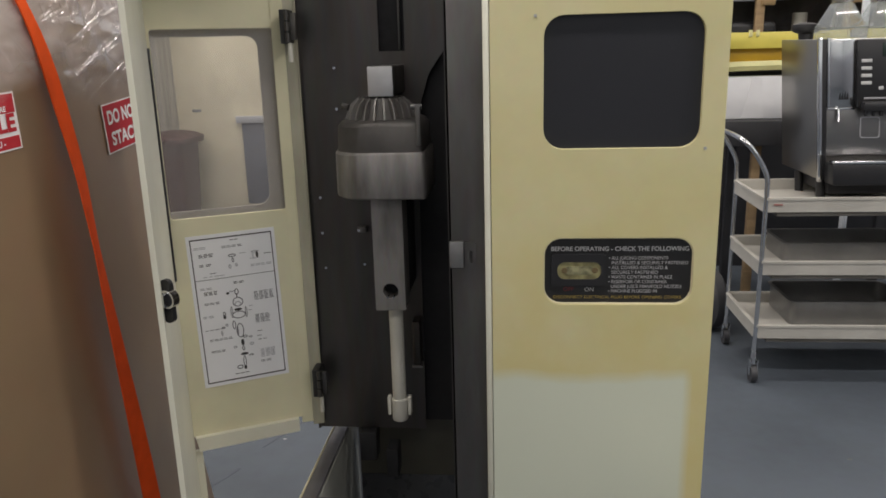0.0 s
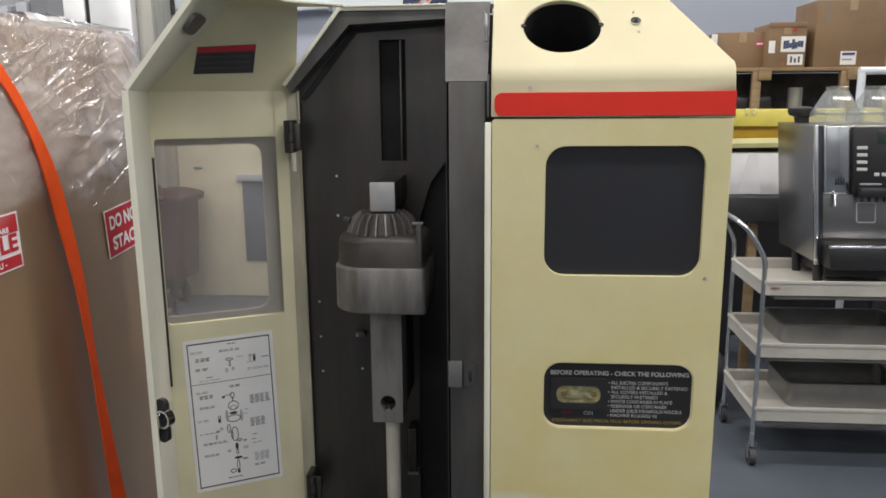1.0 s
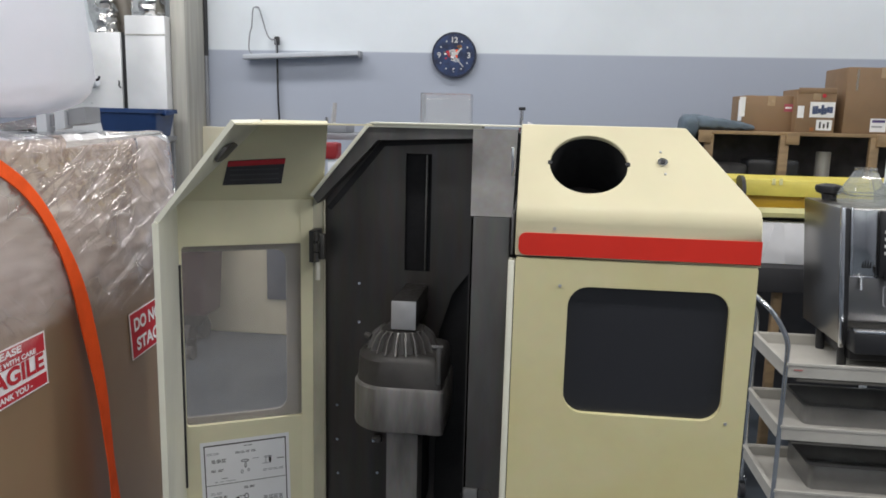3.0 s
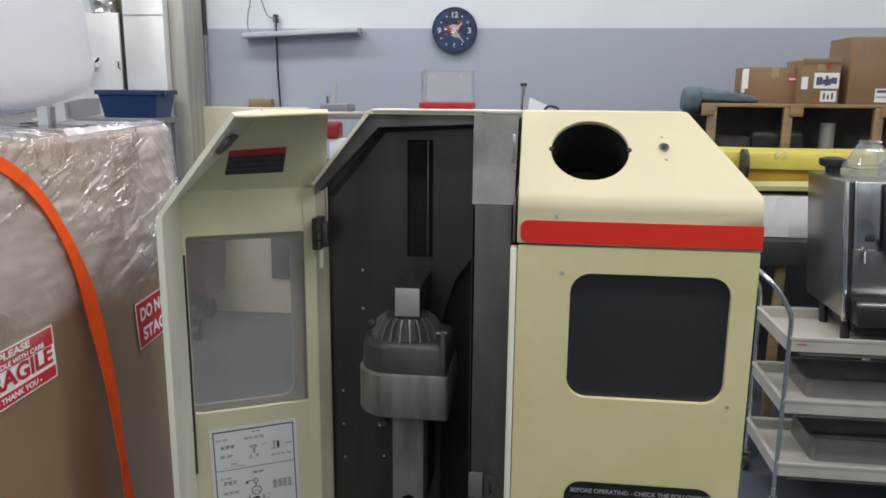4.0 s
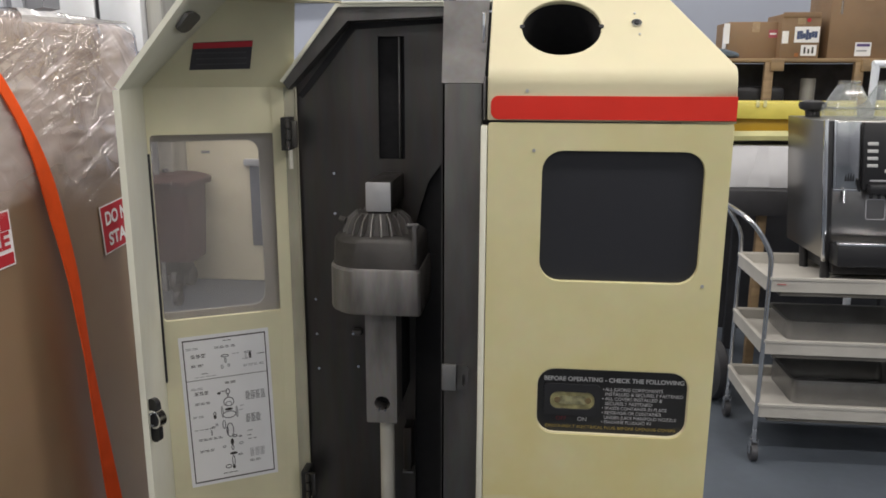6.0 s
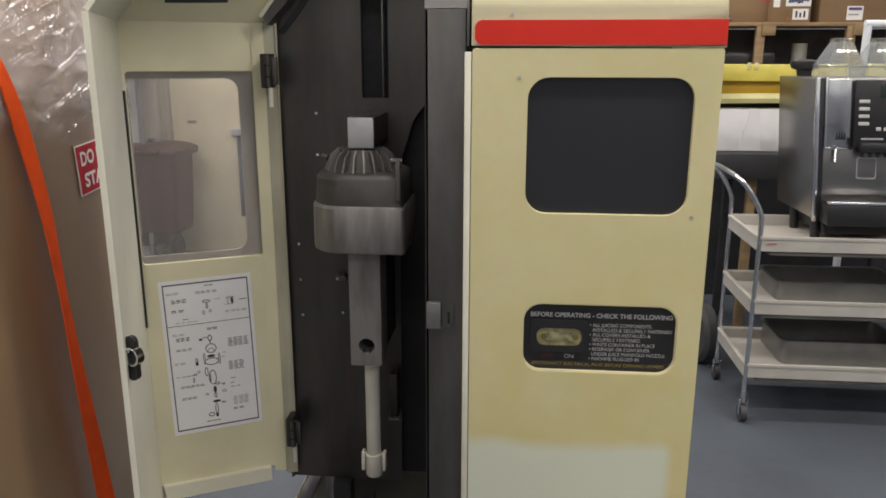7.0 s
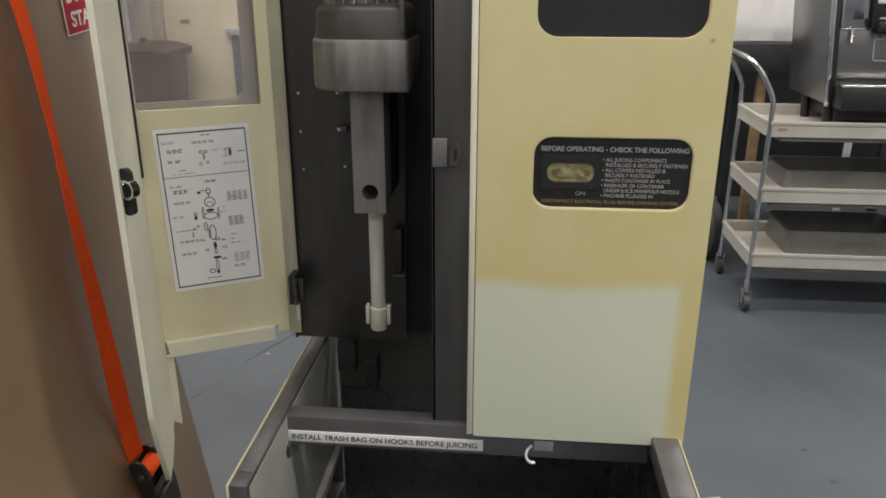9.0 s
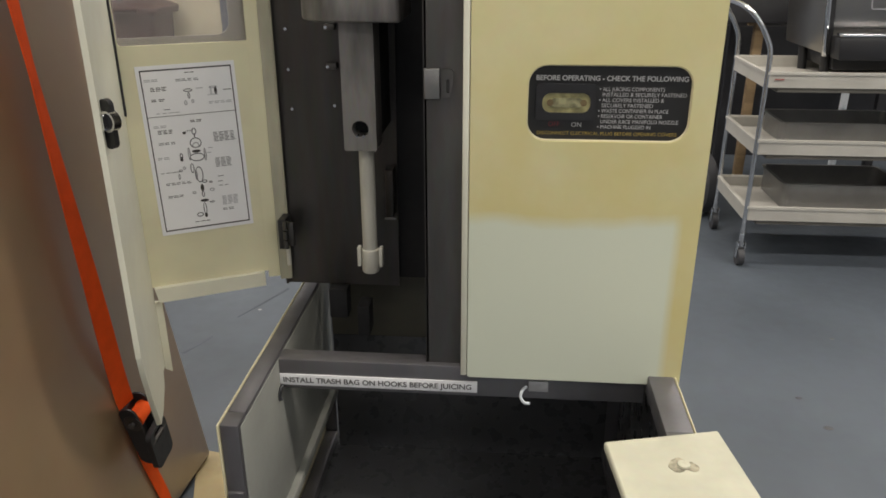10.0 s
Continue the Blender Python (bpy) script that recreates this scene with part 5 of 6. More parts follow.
drip = E("drip_tray", 0.030, 0.46, -0.095, 0.012, 0.960, 1.058, 0.010, BLACK, "black drip tray")
E("drip_bar", 0.034, 0.46, -0.099, -0.040, 1.0585, 1.074, 0.006, CHROME, "chrome front edge", drip)
E("base_block", 0.045, 0.46, 0.0, 0.44, 0.905, EZ, 0.006, BLACK, "black plinth")
for fx in (0.030, 0.42):
    for fy in (0.05, 0.33):
        erod("foot", (fx, fy, 0.8625), (fx, fy, EZ + 0.002), 0.021, BLACK, "black foot", sides=14)


def hopper(u):
    bm = bmesh.new()
    x, y = EX + u, EY
    lower = [(x, y + 0.10), (x + 0.165, y + 0.10), (x + 0.165, y + 0.30), (x, y + 0.30)]
    upper = [(x + 0.055, y + 0.15), (x + 0.125, y + 0.15), (x + 0.125, y + 0.24), (x + 0.055, y + 0.24)]
    rings = [[bm.verts.new((a, b, z)) for a, b in q] for q, z in ((lower, 1.613), (lower, 1.662), (upper, 1.775))]
    for a, b in zip(rings, rings[1:]):
        for k in range(4):
            bm.faces.new((a[k], a[(k + 1) % 4], b[(k + 1) % 4], b[k]))
    bm.faces.new(rings[-1])
    bmesh.ops.bevel(bm, geom=bm.edges[:], offset=0.008, segments=2, affect="EDGES")
    h = part("bean_hopper", lean(bm), HOPPER_CLEAR, coffee, "clear bean hopper")
    h.visible_shadow = False
    part("hopper_cap", lean(box(x + 0.055, x + 0.125, y + 0.15, y + 0.24, 1.774, 1.788, 0.003)), CLEAR, h)
    part("hopper_rim", lean(sheet(round_rect(x - 0.002, x + 0.167, y + 0.098, y + 0.302, 0.01, 3), [round_rect(x + 0.004, x + 0.161, y + 0.104, y + 0.296, 0.008, 3)], 0.006, lambda a, b, w: (a, b, 1.658 + w))), HOPPER_CLEAR, h)


hopper(0.085)
hopper(0.262)
part("powder_lid", lean(lathe([(0.034, 1.612), (0.036, 1.640), (0.060, 1.650), (0.066, 1.668), (0.062, 1.684), (0.03, 1.692), (0.01, 1.693)], (EX + 0.085, EY + 0.40), 28)), BLACK, coffee, "black container lid")

# ---- table with a yellow tub and paper behind the cart ----
stand = thing("side_table", "dark metal table with raw wooden legs", "table")
part("tabletop", box(1.62, 3.2, 4.45, 5.15, 1.02, 1.165, 0.006), DARK_TABLE, stand)
for tx in (1.66, 1.925, 2.9):
    part("leg", box(tx, tx + 0.05, 4.52, 4.57, 0.0, 1.02, 0.004), WOOD if 1.9 < tx < 2 else DARK_TABLE, stand)
    part("leg", box(tx, tx + 0.05, 5.02, 5.07, 0.0, 1.02, 0.004), DARK_TABLE, stand)
tub = thing("yellow_tub", "long yellow moulded plastic tub with a rolled rim", "tub")


def bowed(x0, x1, y0, y1, z0, z1, mat, name, sag, label=""):
    bm = bmesh.new()
    n = 14
    rings = []
    for i in range(n + 1):
        t = i / n
        x = x0 + (x1 - x0) * t
        dz = sag * (1 - (2 * t - 1) ** 2)
        rings.append([bm.verts.new((x, y, z + dz)) for y, z in ((y0, z0), (y0 - 0.01, (z0 + z1) / 2), (y0, z1), (y1, z1), (y1, z0))])
    for a, b in zip(rings, rings[1:]):
        for k in range(5):
            bm.faces.new((a[k], a[(k + 1) % 5], b[(k + 1) % 5], b[k]))
    bm.faces.new(rings[0])
    bm.faces.new(rings[-1])
    return part(name, bm, mat, tub, label)


bowed(1.50, 2.75, 4.56, 5.05, 1.434, 1.488, YELLOW_PALE, "lower_rim", 0.012, "pale yellow lower rim")
bowed(1.52, 2.72, 4.60, 5.02, 1.489, 1.574, YELLOW_SHADED, "tub_wall", -0.004)
bowed(1.46, 2.75, 4.55, 5.05, 1.575, 1.665, YELLOW, "upper_rim", -0.006, "bright yellow upper rim")
part("tub_stand", box(1.62, 2.70, 4.70, 5.02, 1.166, 1.4335, 0.004), DARK_TABLE, tub)
part("tub_wheel", rod((1.664, 4.49, 1.590), (1.684, 4.49, 1.590), 0.098, 28), BLACK, tub, "dark rubber wheel")
for gx in (1.86, 1.90):
    part("tub_clip", box(gx, gx + 0.02, 4.535, 4.545, 1.635, 1.672, 0.003), YELLOW_PALE, tub)
sheetp = thing("white_carton", "white paper-wrapped carton on the table", "carton")
part("carton_front", box(1.70, 2.30, 4.58, 4.695, 1.166, 1.412, 0.004), PAPER, sheetp)
part("carton_fold", sheet([(1.86, 1.17), (1.99, 1.17), (1.96, 1.408), (1.91, 1.408)], [], 0.003, lambda u, v, w: (u, 4.575 + w, v)), PAPER, sheetp)

# ---- wooden shelf with cartons on the back wall ----
rack = thing("wooden_shelf", "raw pine storage shelf filled with dark clutter", "shelf")
SYA, SYB = 5.50, 5.98
part("shelf_board", box(1.62, 3.9, SYA, SYB, 1.905, 1.930, 0.002), WOOD, rack)
part("shelf_board", box(1.62, 3.9, SYA, SYB, 1.560, 1.585, 0.002), WOOD, rack)
part("lower_cupboard", box(1.60, 3.92, SYA - 0.01, SYB, 0.0, 0.90, 0.004), DARK_TABLE, rack)
for sx in (1.668, 2.172, 2.760, 3.30):
    for sy in (SYA - 0.002,):
        part("post", box(sx, sx + 0.058, sy, sy + 0.042, 0.90, 1.904, 0.002), WOOD, rack)
for sx in (1.62, 2.205, 2.795):
    part("cleat", box(sx, sx + 0.085, SYA - 0.022, SYA - 0.003, 1.845, 1.925, 0.002), WOOD, rack)
part("shelf_back", box(1.62, 3.9, SYB, SYB + 0.012, 0.9, 1.90), SHELF_SHADE, rack)
clutter = thing("shelf_tin", "grey metal canister on the wooden shelf", "canister")
part("tin_body", lathe([(0.047, 1.586), (0.050, 1.588), (0.050, 1.79), (0.045, 1.796)], (2.54, 5.72), 24), COLUMN, clutter)
bag = thing("dark_bag", "crumpled black bag on the wooden shelf", "bag")
part("bag_body", lump(1.98, 2.34, 5.56, 5.80, 1.585, 1.74, 8, 0.05, 5.0), BLACK, bag)
bagb = thing("grey_bundle", "crumpled grey cloth bundle on the wooden shelf", "cloth")
part("bundle_body", lump(1.73, 1.99, 5.55, 5.85, 1.585, 1.70, 8, 0.05, 7.0), SHELF_SHADE, bagb)


def carton_box(name, label, x0, x1, y0, y1, z0, z1, mat=CARD_LIGHT):
    t = thing(name, label, "carton", group="cartons on the shelf")
    part("carton_body", box(x0, x1, y0, y1, z0, z1, 0.004), mat, t)
    part("tape", box((x0 + x1) / 2 - 0.025, (x0 + x1) / 2 + 0.025, y0 - 0.0012, y1 - 0.002, z1 - 0.07, z1 + 0.0012, 0.0), material("packing_tape", (0.46, 0.33, 0.20), 0.25), t)
    return t


b1 = carton_box("cardboard_carton", "wide brown carton with a pink label", 1.935, 2.300, 5.60, 5.95, 1.931, 2.176)
part("label", box(2.205, 2.262, 5.5975, 5.5995, 2.070, 2.122), material("pink_label", (0.55, 0.12, 0.16), 0.6), b1)
part("label_text", box(2.212, 2.255, 5.5965, 5.5974, 2.090, 2.102), PAPER, b1)
part("white_side_label", box(1.932, 1.9345, 5.64, 5.74, 2.00, 2.15), PAPER, b1)
part("white_corner_sheet", box(1.903, 1.942, 5.5955, 5.599, 2.03, 2.165), PAPER, b1)
b2 = carton_box("cardboard_carton", "brown carton with white address labels", 2.262, 2.518, 5.52, 5.85, 1.931, 2.222)
part("carton_flap", box(2.266, 2.514, 5.515, 5.5195, 2.196, 2.232, 0.002), CARD_LIGHT, b2)
part("address_label", box(2.350, 2.512, 5.517, 5.519, 2.034, 2.138), PAPER, b2)
part("address_label", box(2.400, 2.502, 5.517, 5.519, 1.947, 2.018), PAPER, b2)
part("side_label", box(2.270, 2.312, 5.517, 5.519, 2.028, 2.110), PAPER, b2)
part("orange_mark", box(2.360, 2.385, 5.517, 5.519, 1.940, 1.965), material("faded_orange_print", (0.42, 0.16, 0.05), 0.7), b2)
ra = random.Random(3)
BLUE_INK = material("blue_ink", (0.08, 0.11, 0.22), 0.6)
for k in range(7):
    part("ink_blot", box(2.366 + 0.019 * k, 2.384 + 0.019 * k, 5.5155, 5.5165, 2.052 + ra.uniform(0, 0.015), 2.112 + ra.uniform(-0.02, 0.012)), BLUE_INK, b2)
for k in range(3):
    part("ink_blot", box(2.418 + 0.026 * k, 2.430 + 0.026 * k, 5.5155, 5.5165, 1.962, 2.004 - 0.012 * (k == 1)), INK, b2)
part("red_mark", rod((2.436, 5.5145, 2.180), (2.436, 5.521, 2.180), 0.013, 12), LABEL_RED, b2)
b3 = carton_box("cardboard_carton", "tall brown carton with a white label", 2.580, 3.06, 5.54, 5.95, 1.931, 2.375)
part("address_label", box(2.758, 2.862, 5.537, 5.539, 1.945, 2.035), PAPER, b3)
part("ink_blot", box(2.768, 2.852, 5.5355, 5.5365, 2.008, 2.026), material("violet_ink", (0.12, 0.08, 0.25), 0.6), b3)
part("ink_blot", box(2.768, 2.835, 5.5355, 5.5365, 1.975, 1.985), INK_PALE, b3)
part("shiny_tape", box(2.640, 2.655, 5.537, 5.5395, 2.22, 2.36), CLEAR, b3)
cloth = thing("cloth_roll", "slate-blue rolled cloth lying on the shelf", "cloth")
cm = lump(1.53, 2.02, 5.53, 5.86, 1.931, 2.045, 26, 0.10, 2.0, 4)
for v in cm.verts:
    k = (v.co.x - 1.53) / 0.49
    fold = 0.010 * noise.noise(Vector((v.co.x * 22 + v.co.z * 10, v.co.y * 9, v.co.z * 20)))
    v.co.z = 1.931 + max(0.0, (v.co.z - 1.931) * (1.0 - 0.55 * k) + fold)
part("cloth_body", cm, CLOTH, cloth)
ce = lump(1.505, 1.63, 5.50, 5.78, 1.86, 2.03, 16, 0.14, 8.0, 3)
part("cloth_end", ce, CLOTH, cloth)

# ---- wall clock and hanging light on the back wall ----
clock = thing("wall_clock", "round navy wall clock with white numerals", "clock")
KX, KZ, KY = -0.216, 2.487, 6.5
part("clock_rim", rod((KX, KY - 0.045, KZ), (KX, KY - 0.001, KZ), 0.187, 48), material("dark_navy_rim", (0.015, 0.02, 0.045), 0.35), clock)
part("clock_face", rod((KX, KY - 0.048, KZ), (KX, KY - 0.044, KZ), 0.170, 48), material("navy_dial", (0.03, 0.06, 0.17), 0.35, vary=0.45, scale=14, colour2=(0.01, 0.02, 0.06)), clock)
for text, dx, dz in (("12", 0.0, 0.125), ("3", 0.125, 0.0), ("6", 0.0, -0.125), ("9", -0.125, 0.0)):
    words(text, 0.062, LETTER, clock, pose(KX + dx, KY - 0.050, KZ + dz - 0.022, 90), "numeral", "CENTER", bold=0.002)
for k in (1, 2, 4, 5, 7, 8, 10, 11):
    a = radians(30 * k)
    part("hour_mark", rod((KX + 0.128 * math.sin(a), KY - 0.051, KZ + 0.128 * math.cos(a)), (KX + 0.128 * math.sin(a), KY - 0.047, KZ + 0.128 * math.cos(a)), 0.007, 8), LETTER, clock)
for u, v, r, c in ((-0.005, 0.02, 0.045, (0.55, 0.55, 0.55)), (-0.025, -0.005, 0.028, (0.5, 0.05, 0.05)), (0.045, 0.07, 0.022, (0.5, 0.22, 0.08)), (0.02, -0.04, 0.030, (0.45, 0.5, 0.6)), (0.03, 0.03, 0.016, (0.6, 0.6, 0.6))):
    part("dial_motif", sheet(circle(KX + u, KZ + v, r, 18, r * 0.6), [], 0.001, lambda a, b, w: (a, KY - 0.0495 - 0.0006 * r * 100 + w, b)), material("dial_motif", c, 0.5, vary=0.3, scale=30), clock)
rc = random.Random(8)
for k in range(16):
    r, a = rc.uniform(0.0, 0.085), rc.uniform(0, 6.28)
    part("dial_motif", sheet(circle(KX + r * math.cos(a), KZ + 0.01 + r * math.sin(a), rc.uniform(0.008, 0.022), 10, rc.uniform(0.005, 0.018)), [], 0.0008, lambda u, v, w: (u, KY - 0.0535 - 0.0001 * k + w, v)),
         (LETTER, PAPER, LABEL_RED, INK_GREY, LETTER, ORANGE)[k % 6], clock)
part("hour_hand", box(-0.006, 0.006, -0.002, 0.002, -0.01, 0.085), LETTER, clock).matrix_basis = pose(KX, KY - 0.055, KZ, 0, 48, 0)
part("minute_hand", box(-0.004, 0.004, -0.002, 0.002, -0.02, 0.125), LETTER, clock).matrix_basis = pose(KX, KY - 0.058, KZ, 0, 140, 0)

light = thing("hanging_fixture", "unlit grey strip fixture hung on thin wires", "light fixture")
hang = pose(-1.515, 6.43, 2.466, 0, -2.6, 0)
ob = part("fixture_body", box(-0.51, 0.51, -0.05, 0.05, -0.022, 0.020, 0.006), PALE_STEEL, light)
ob.matrix_basis = hang
part("fixture_end", box(0.495, 0.515, -0.052, 0.052, -0.040, 0.016, 0.004), GREY_STEEL, light).matrix_basis = hang
part("fixture_lip", box(-0.51, 0.49, -0.058, -0.051, -0.022, -0.014, 0.002), GREY_STEEL, light).matrix_basis = hang
part("wire", tube(smooth_path([(-1.960, 6.43, 2.465), (-1.985, 6.43, 2.520), (-1.975, 6.43, 2.640), (-1.957, 6.43, 2.700), (-1.945, 6.43, 2.830), (-1.925, 6.43, 2.858), (-1.890, 6.43, 2.846), (-1.850, 6.43, 2.720), (-1.815, 6.43, 2.620), (-1.775, 6.43, 2.590), (-1.755, 6.43, 2.594), (-1.745, 6.43, 2.560), (-1.745, 6.43, 2.475)], 6), 0.006, 6), GREY_STEEL, light)
part("wall_hook", rod((-1.918, 6.425, 2.855), (-1.918, 6.499, 2.859), 0.006, 8), GREY_STEEL, light)
cord = thing("power_cord", "black power cord hanging down the wall", "cord")
part("cord_line", tube(smooth_path([(-1.745, 6.46, 2.62), (-1.745, 6.46, 2.40), (-1.742, 6.46, 2.10), (-1.73, 6.46, 1.80), (-1.73, 6.46, 1.20)], 4), 0.009, 8), BLACK, cord)
part("cord_plug", box(-1.765, -1.725, 6.44, 6.48, 2.55, 2.62, 0.006), BLACK, cord)

# ---- back of the room: left ----
duct = thing("wall_duct", "white galvanised duct panels with a dark gap", "duct")
part("duct_panel", box(-3.60, -2.94, 6.05, 6.45, 0.0, 2.60, 0.01), DUCT, duct)
part("duct_panel", box(-2.885, -2.535, 6.02, 6.45, 0.0, 2.73, 0.01), DUCT, duct)
# black strip fills the gap in place of the darkness in it
part("dark_gap_strip", box(-2.942, -2.883, 6.07, 6.45, 0.0, 2.60), BLACK_VOID, duct)
FOIL = material("crumpled_foil", (0.74, 0.73, 0.71), 0.14, 1.0, vary=0.12, scale=9, bump=0.35, bump_scale=40)


def crumpled(points, r, sides=26, amp=0.022, seed=1.0):
    """A foil sleeve round a path, dented in facets."""
    bm = tube(points, r, sides)
    for v in bm.verts:
        q = v.co * 13 + Vector((seed, 0, 0))
        d = noise.cell(q) * 0.6 + noise.noise(q * 0.7) * 0.8 + 0.5 * noise.noise(q * 2.3)
        v.co.x += amp * d
        v.co.y -= amp * noise.noise(q * 1.3 + Vector((0, 5, 0)))
    return bm


part("foil_collar", crumpled(smooth_path([(-2.755, 6.20, 2.735), (-2.76, 6.20, 2.95), (-2.765, 6.20, 3.2), (-2.77, 6.20, 3.6), (-2.77, 6.20, CEILING)], 12), 0.130, seed=2.0), FOIL, duct, "crumpled foil sleeve", 8)
part("foil_collar", crumpled(smooth_path([(-3.11, 6.16, 2.59), (-3.13, 6.16, 2.78), (-3.19, 6.17, 3.03), (-3.27, 6.20, 3.4), (-3.34, 6.22, CEILING)], 12), 0.105, 22, 0.018, 7.0), FOIL, duct, "crumpled foil sleeve", 8)
part("duct_branch", tube(smooth_path([(-2.985, 6.33, 2.55), (-3.03, 6.33, 2.80), (-3.10, 6.34, 3.10), (-3.20, 6.36, 3.55), (-3.26, 6.36, CEILING)], 5), 0.085, 18), material("dull_brown_duct", (0.20, 0.18, 0.15), 0.5, vary=0.1), duct, "dull brown duct between the sleeves")
part("duct_spout", rod((-3.42, 6.012, 2.172), (-3.135, 6.012, 2.196), 0.038, 16), WHITE, duct, "white spout on the duct panel")
part("spout_tap", tube(smooth_path([(-3.15, 6.000, 2.205), (-3.115, 5.99, 2.214), (-3.10, 5.985, 2.238)], 4), 0.010, 8), BLACK, duct)
part("duct_seam", box(-2.885, -2.535, 6.0165, 6.0195, 2.575, 2.583), COLUMN, duct)
part("duct_hook", tube(smooth_path([(-2.965, 6.04, 2.21), (-2.955, 6.03, 2.19), (-2.958, 6.03, 2.165), (-2.94, 6.03, 2.15)], 4), 0.006, 6), BLACK, duct)
col = thing("grey_column", "grey painted column beside a wall pipe", "column", kind="structure")
part("column_shaft", box(-2.53, -2.40, 6.10, 6.49, 0.0, CEILING, 0.01), COLUMN, col)
part("column_flange", box(-2.520, -2.421, 6.41, 6.47, 0.0, CEILING, 0.004), COLUMN, col)
part("column_web", box(-2.488, -2.468, 6.385, 6.409, 1.85, CEILING, 0.003), PALE_STEEL, col)
pipe = thing("wall_pipe", "thin grey conduit running up the wall", "conduit", kind="structure")
part("pipe_run", rod((-2.392, 6.475, 0.3), (-2.392, 6.475, 2.45), 0.019, 12), GREY_STEEL, pipe)
part("pipe_run", rod((-2.392, 6.475, 2.452), (-2.392, 6.475, CEILING), 0.021, 12), BLACK, pipe, "black upper conduit")

steel = thing("steel_rack", "grey steel rack with a long top shelf", "rack")
part("rack_top", box(-4.3, -2.44, 5.55, 5.98, 1.725, 1.770, 0.004), GREY_STEEL, steel)
for rx in (-4.28, -2.49):
    for ry in (5.57, 5.94):
        part("rack_post", box(rx, rx + 0.035, ry, ry + 0.035, 0.0, 1.725), GREY_STEEL, steel)
navy = thing("navy_tote", "navy blue plastic tote on the steel rack", "tote")
tb = bmesh.new()
tr = []
for dz, g in ((0.0, 0.05), (0.004, 0.045), (0.176, 0.018), (0.178, 0.0), (0.210, 0.0), (0.212, 0.012), (0.180, 0.022)):
    tr.append([tb.verts.new((u, v, 1.771 + dz)) for u, v in round_rect(-2.925 + g, -2.405 - g, 5.55 + g, 5.97 - g, 0.06, 5)])
for p, q in zip(tr, tr[1:]):
    for k in range(len(p)):
        tb.faces.new((p[k], p[(k + 1) % len(p)], q[(k + 1) % len(q)], q[k]))
tb.faces.new(tr[0])
tb.faces.new(tr[-1])
part("tote_body", tb, NAVY, navy)
part("tote_grip", box(-2.425, -2.385, 5.69, 5.83, 1.930, 1.972, 0.008), NAVY, navy)

tank = thing("white_tank", "big white rounded plastic tank tilted on the wrapped carton", "tank")
tk = bmesh.new()
TX0, TX1, TY0, TY1 = -1.40, -0.432, 1.500, 1.870
rings = []
for z, g, r in ((1.978, 0.12, 0.07), (1.982, 0.075, 0.09), (1.991, 0.037, 0.10), (2.010, 0.012, 0.105), (2.040, 0.0, 0.105), (2.22, 0.018, 0.105), (2.70, 0.062, 0.105), (2.82, 0.13, 0.10)):
    loop = []
    for u, v in round_rect(TX0 + g, TX1 - g, TY0 + g, TY1 - g, r, 6):
        low = max(0.0, 1.0 - (z - 1.978) / 0.20)
        loop.append(tk.verts.new((u - 0.62 * (v - TY0), v, z - 0.16 * min(TX1 - u, 0.33) * low)))
    rings.append(loop)
for a, b in zip(rings, rings[1:]):
    for k in range(len(a)):
        tk.faces.new((a[k], a[(k + 1) % len(a)], b[(k + 1) % len(b)], b[k]))
tk.faces.new(rings[0])
tk.faces.new(rings[-1])
part("tank_shell", tk, HOPPER_WHITE, tank, "white rounded plastic shell", 60)


def tank_rail(u, v, w):
    """Along the sloping underside of the tank."""
    return (-0.483 - u, 1.530 + w, 1.971 - 0.18 * u + v)


rail = part("tank_rail", sheet([(0.0, -0.030), (0.27, -0.017), (0.27, 0.0), (0.0, 0.0)], [], 0.05, tank_rail), POLISHED, tank, "bright steel rail under the tank")
for u0, u1 in ((0.039, 0.062), (0.082, 0.105)):
    part("rail_lug", sheet([(u0, -0.036), (u1, -0.036), (u1, 0.003), (u0, 0.003)], [], 0.03, lambda u, v, w: tank_rail(u, v, w - 0.012)), PALE_STEEL, rail)
part("rail_block", sheet([(0.0, -0.031), (0.039, -0.031), (0.039, 0.004), (0.0, 0.004)], [], 0.04, lambda u, v, w: tank_rail(u - 0.004, v, 1.5 * w - 0.004)), GREY_STEEL, rail, "grey end block of the rail")

cream_cab = thing("cream_cabinet", "tall cream cabinet against the wall", "cabinet")
part("cabinet_body", box(-2.50, -1.475, 6.38, 6.48, 0.0, 1.845, 0.012, 3), material("cream_enamel", (0.72, 0.68, 0.52), 0.45, vary=0.08, scale=2.0), cream_cab)
part("cabinet_panel", box(-1.830, -1.60, 6.355, 6.379, 0.33, 1.04, 0.006), material("slate_panel", (0.12, 0.14, 0.18), 0.5), cream_cab, "slate-blue front panel")
part("cabinet_ledge", box(-1.870, -1.58, 6.33, 6.379, 1.041, 1.100, 0.004), PALE_STEEL, cream_cab, "pale steel ledge")
part("cabinet_badge", box(-2.265, -2.185, 6.374, 6.379, 1.14, 1.165, 0.001), GREY_STEEL, cream_cab)
wblock = thing("wood_block", "pale wood offcut on the cream cabinet", "wood block")
part("block_body", box(-1.99, -1.79, 6.385, 6.475, 1.846, 1.915, 0.004), WOOD, wblock)

bin_ = thing("wheeled_bin", "brown two-wheeled waste bin with a rounded lid", "waste bin", pose(-0.125, 0, 0))
BIN_X0, BIN_X1, BIN_Y0, BIN_Y1 = -2.56, -2.065, 5.85, 6.30
bm = bmesh.new()
rings = []
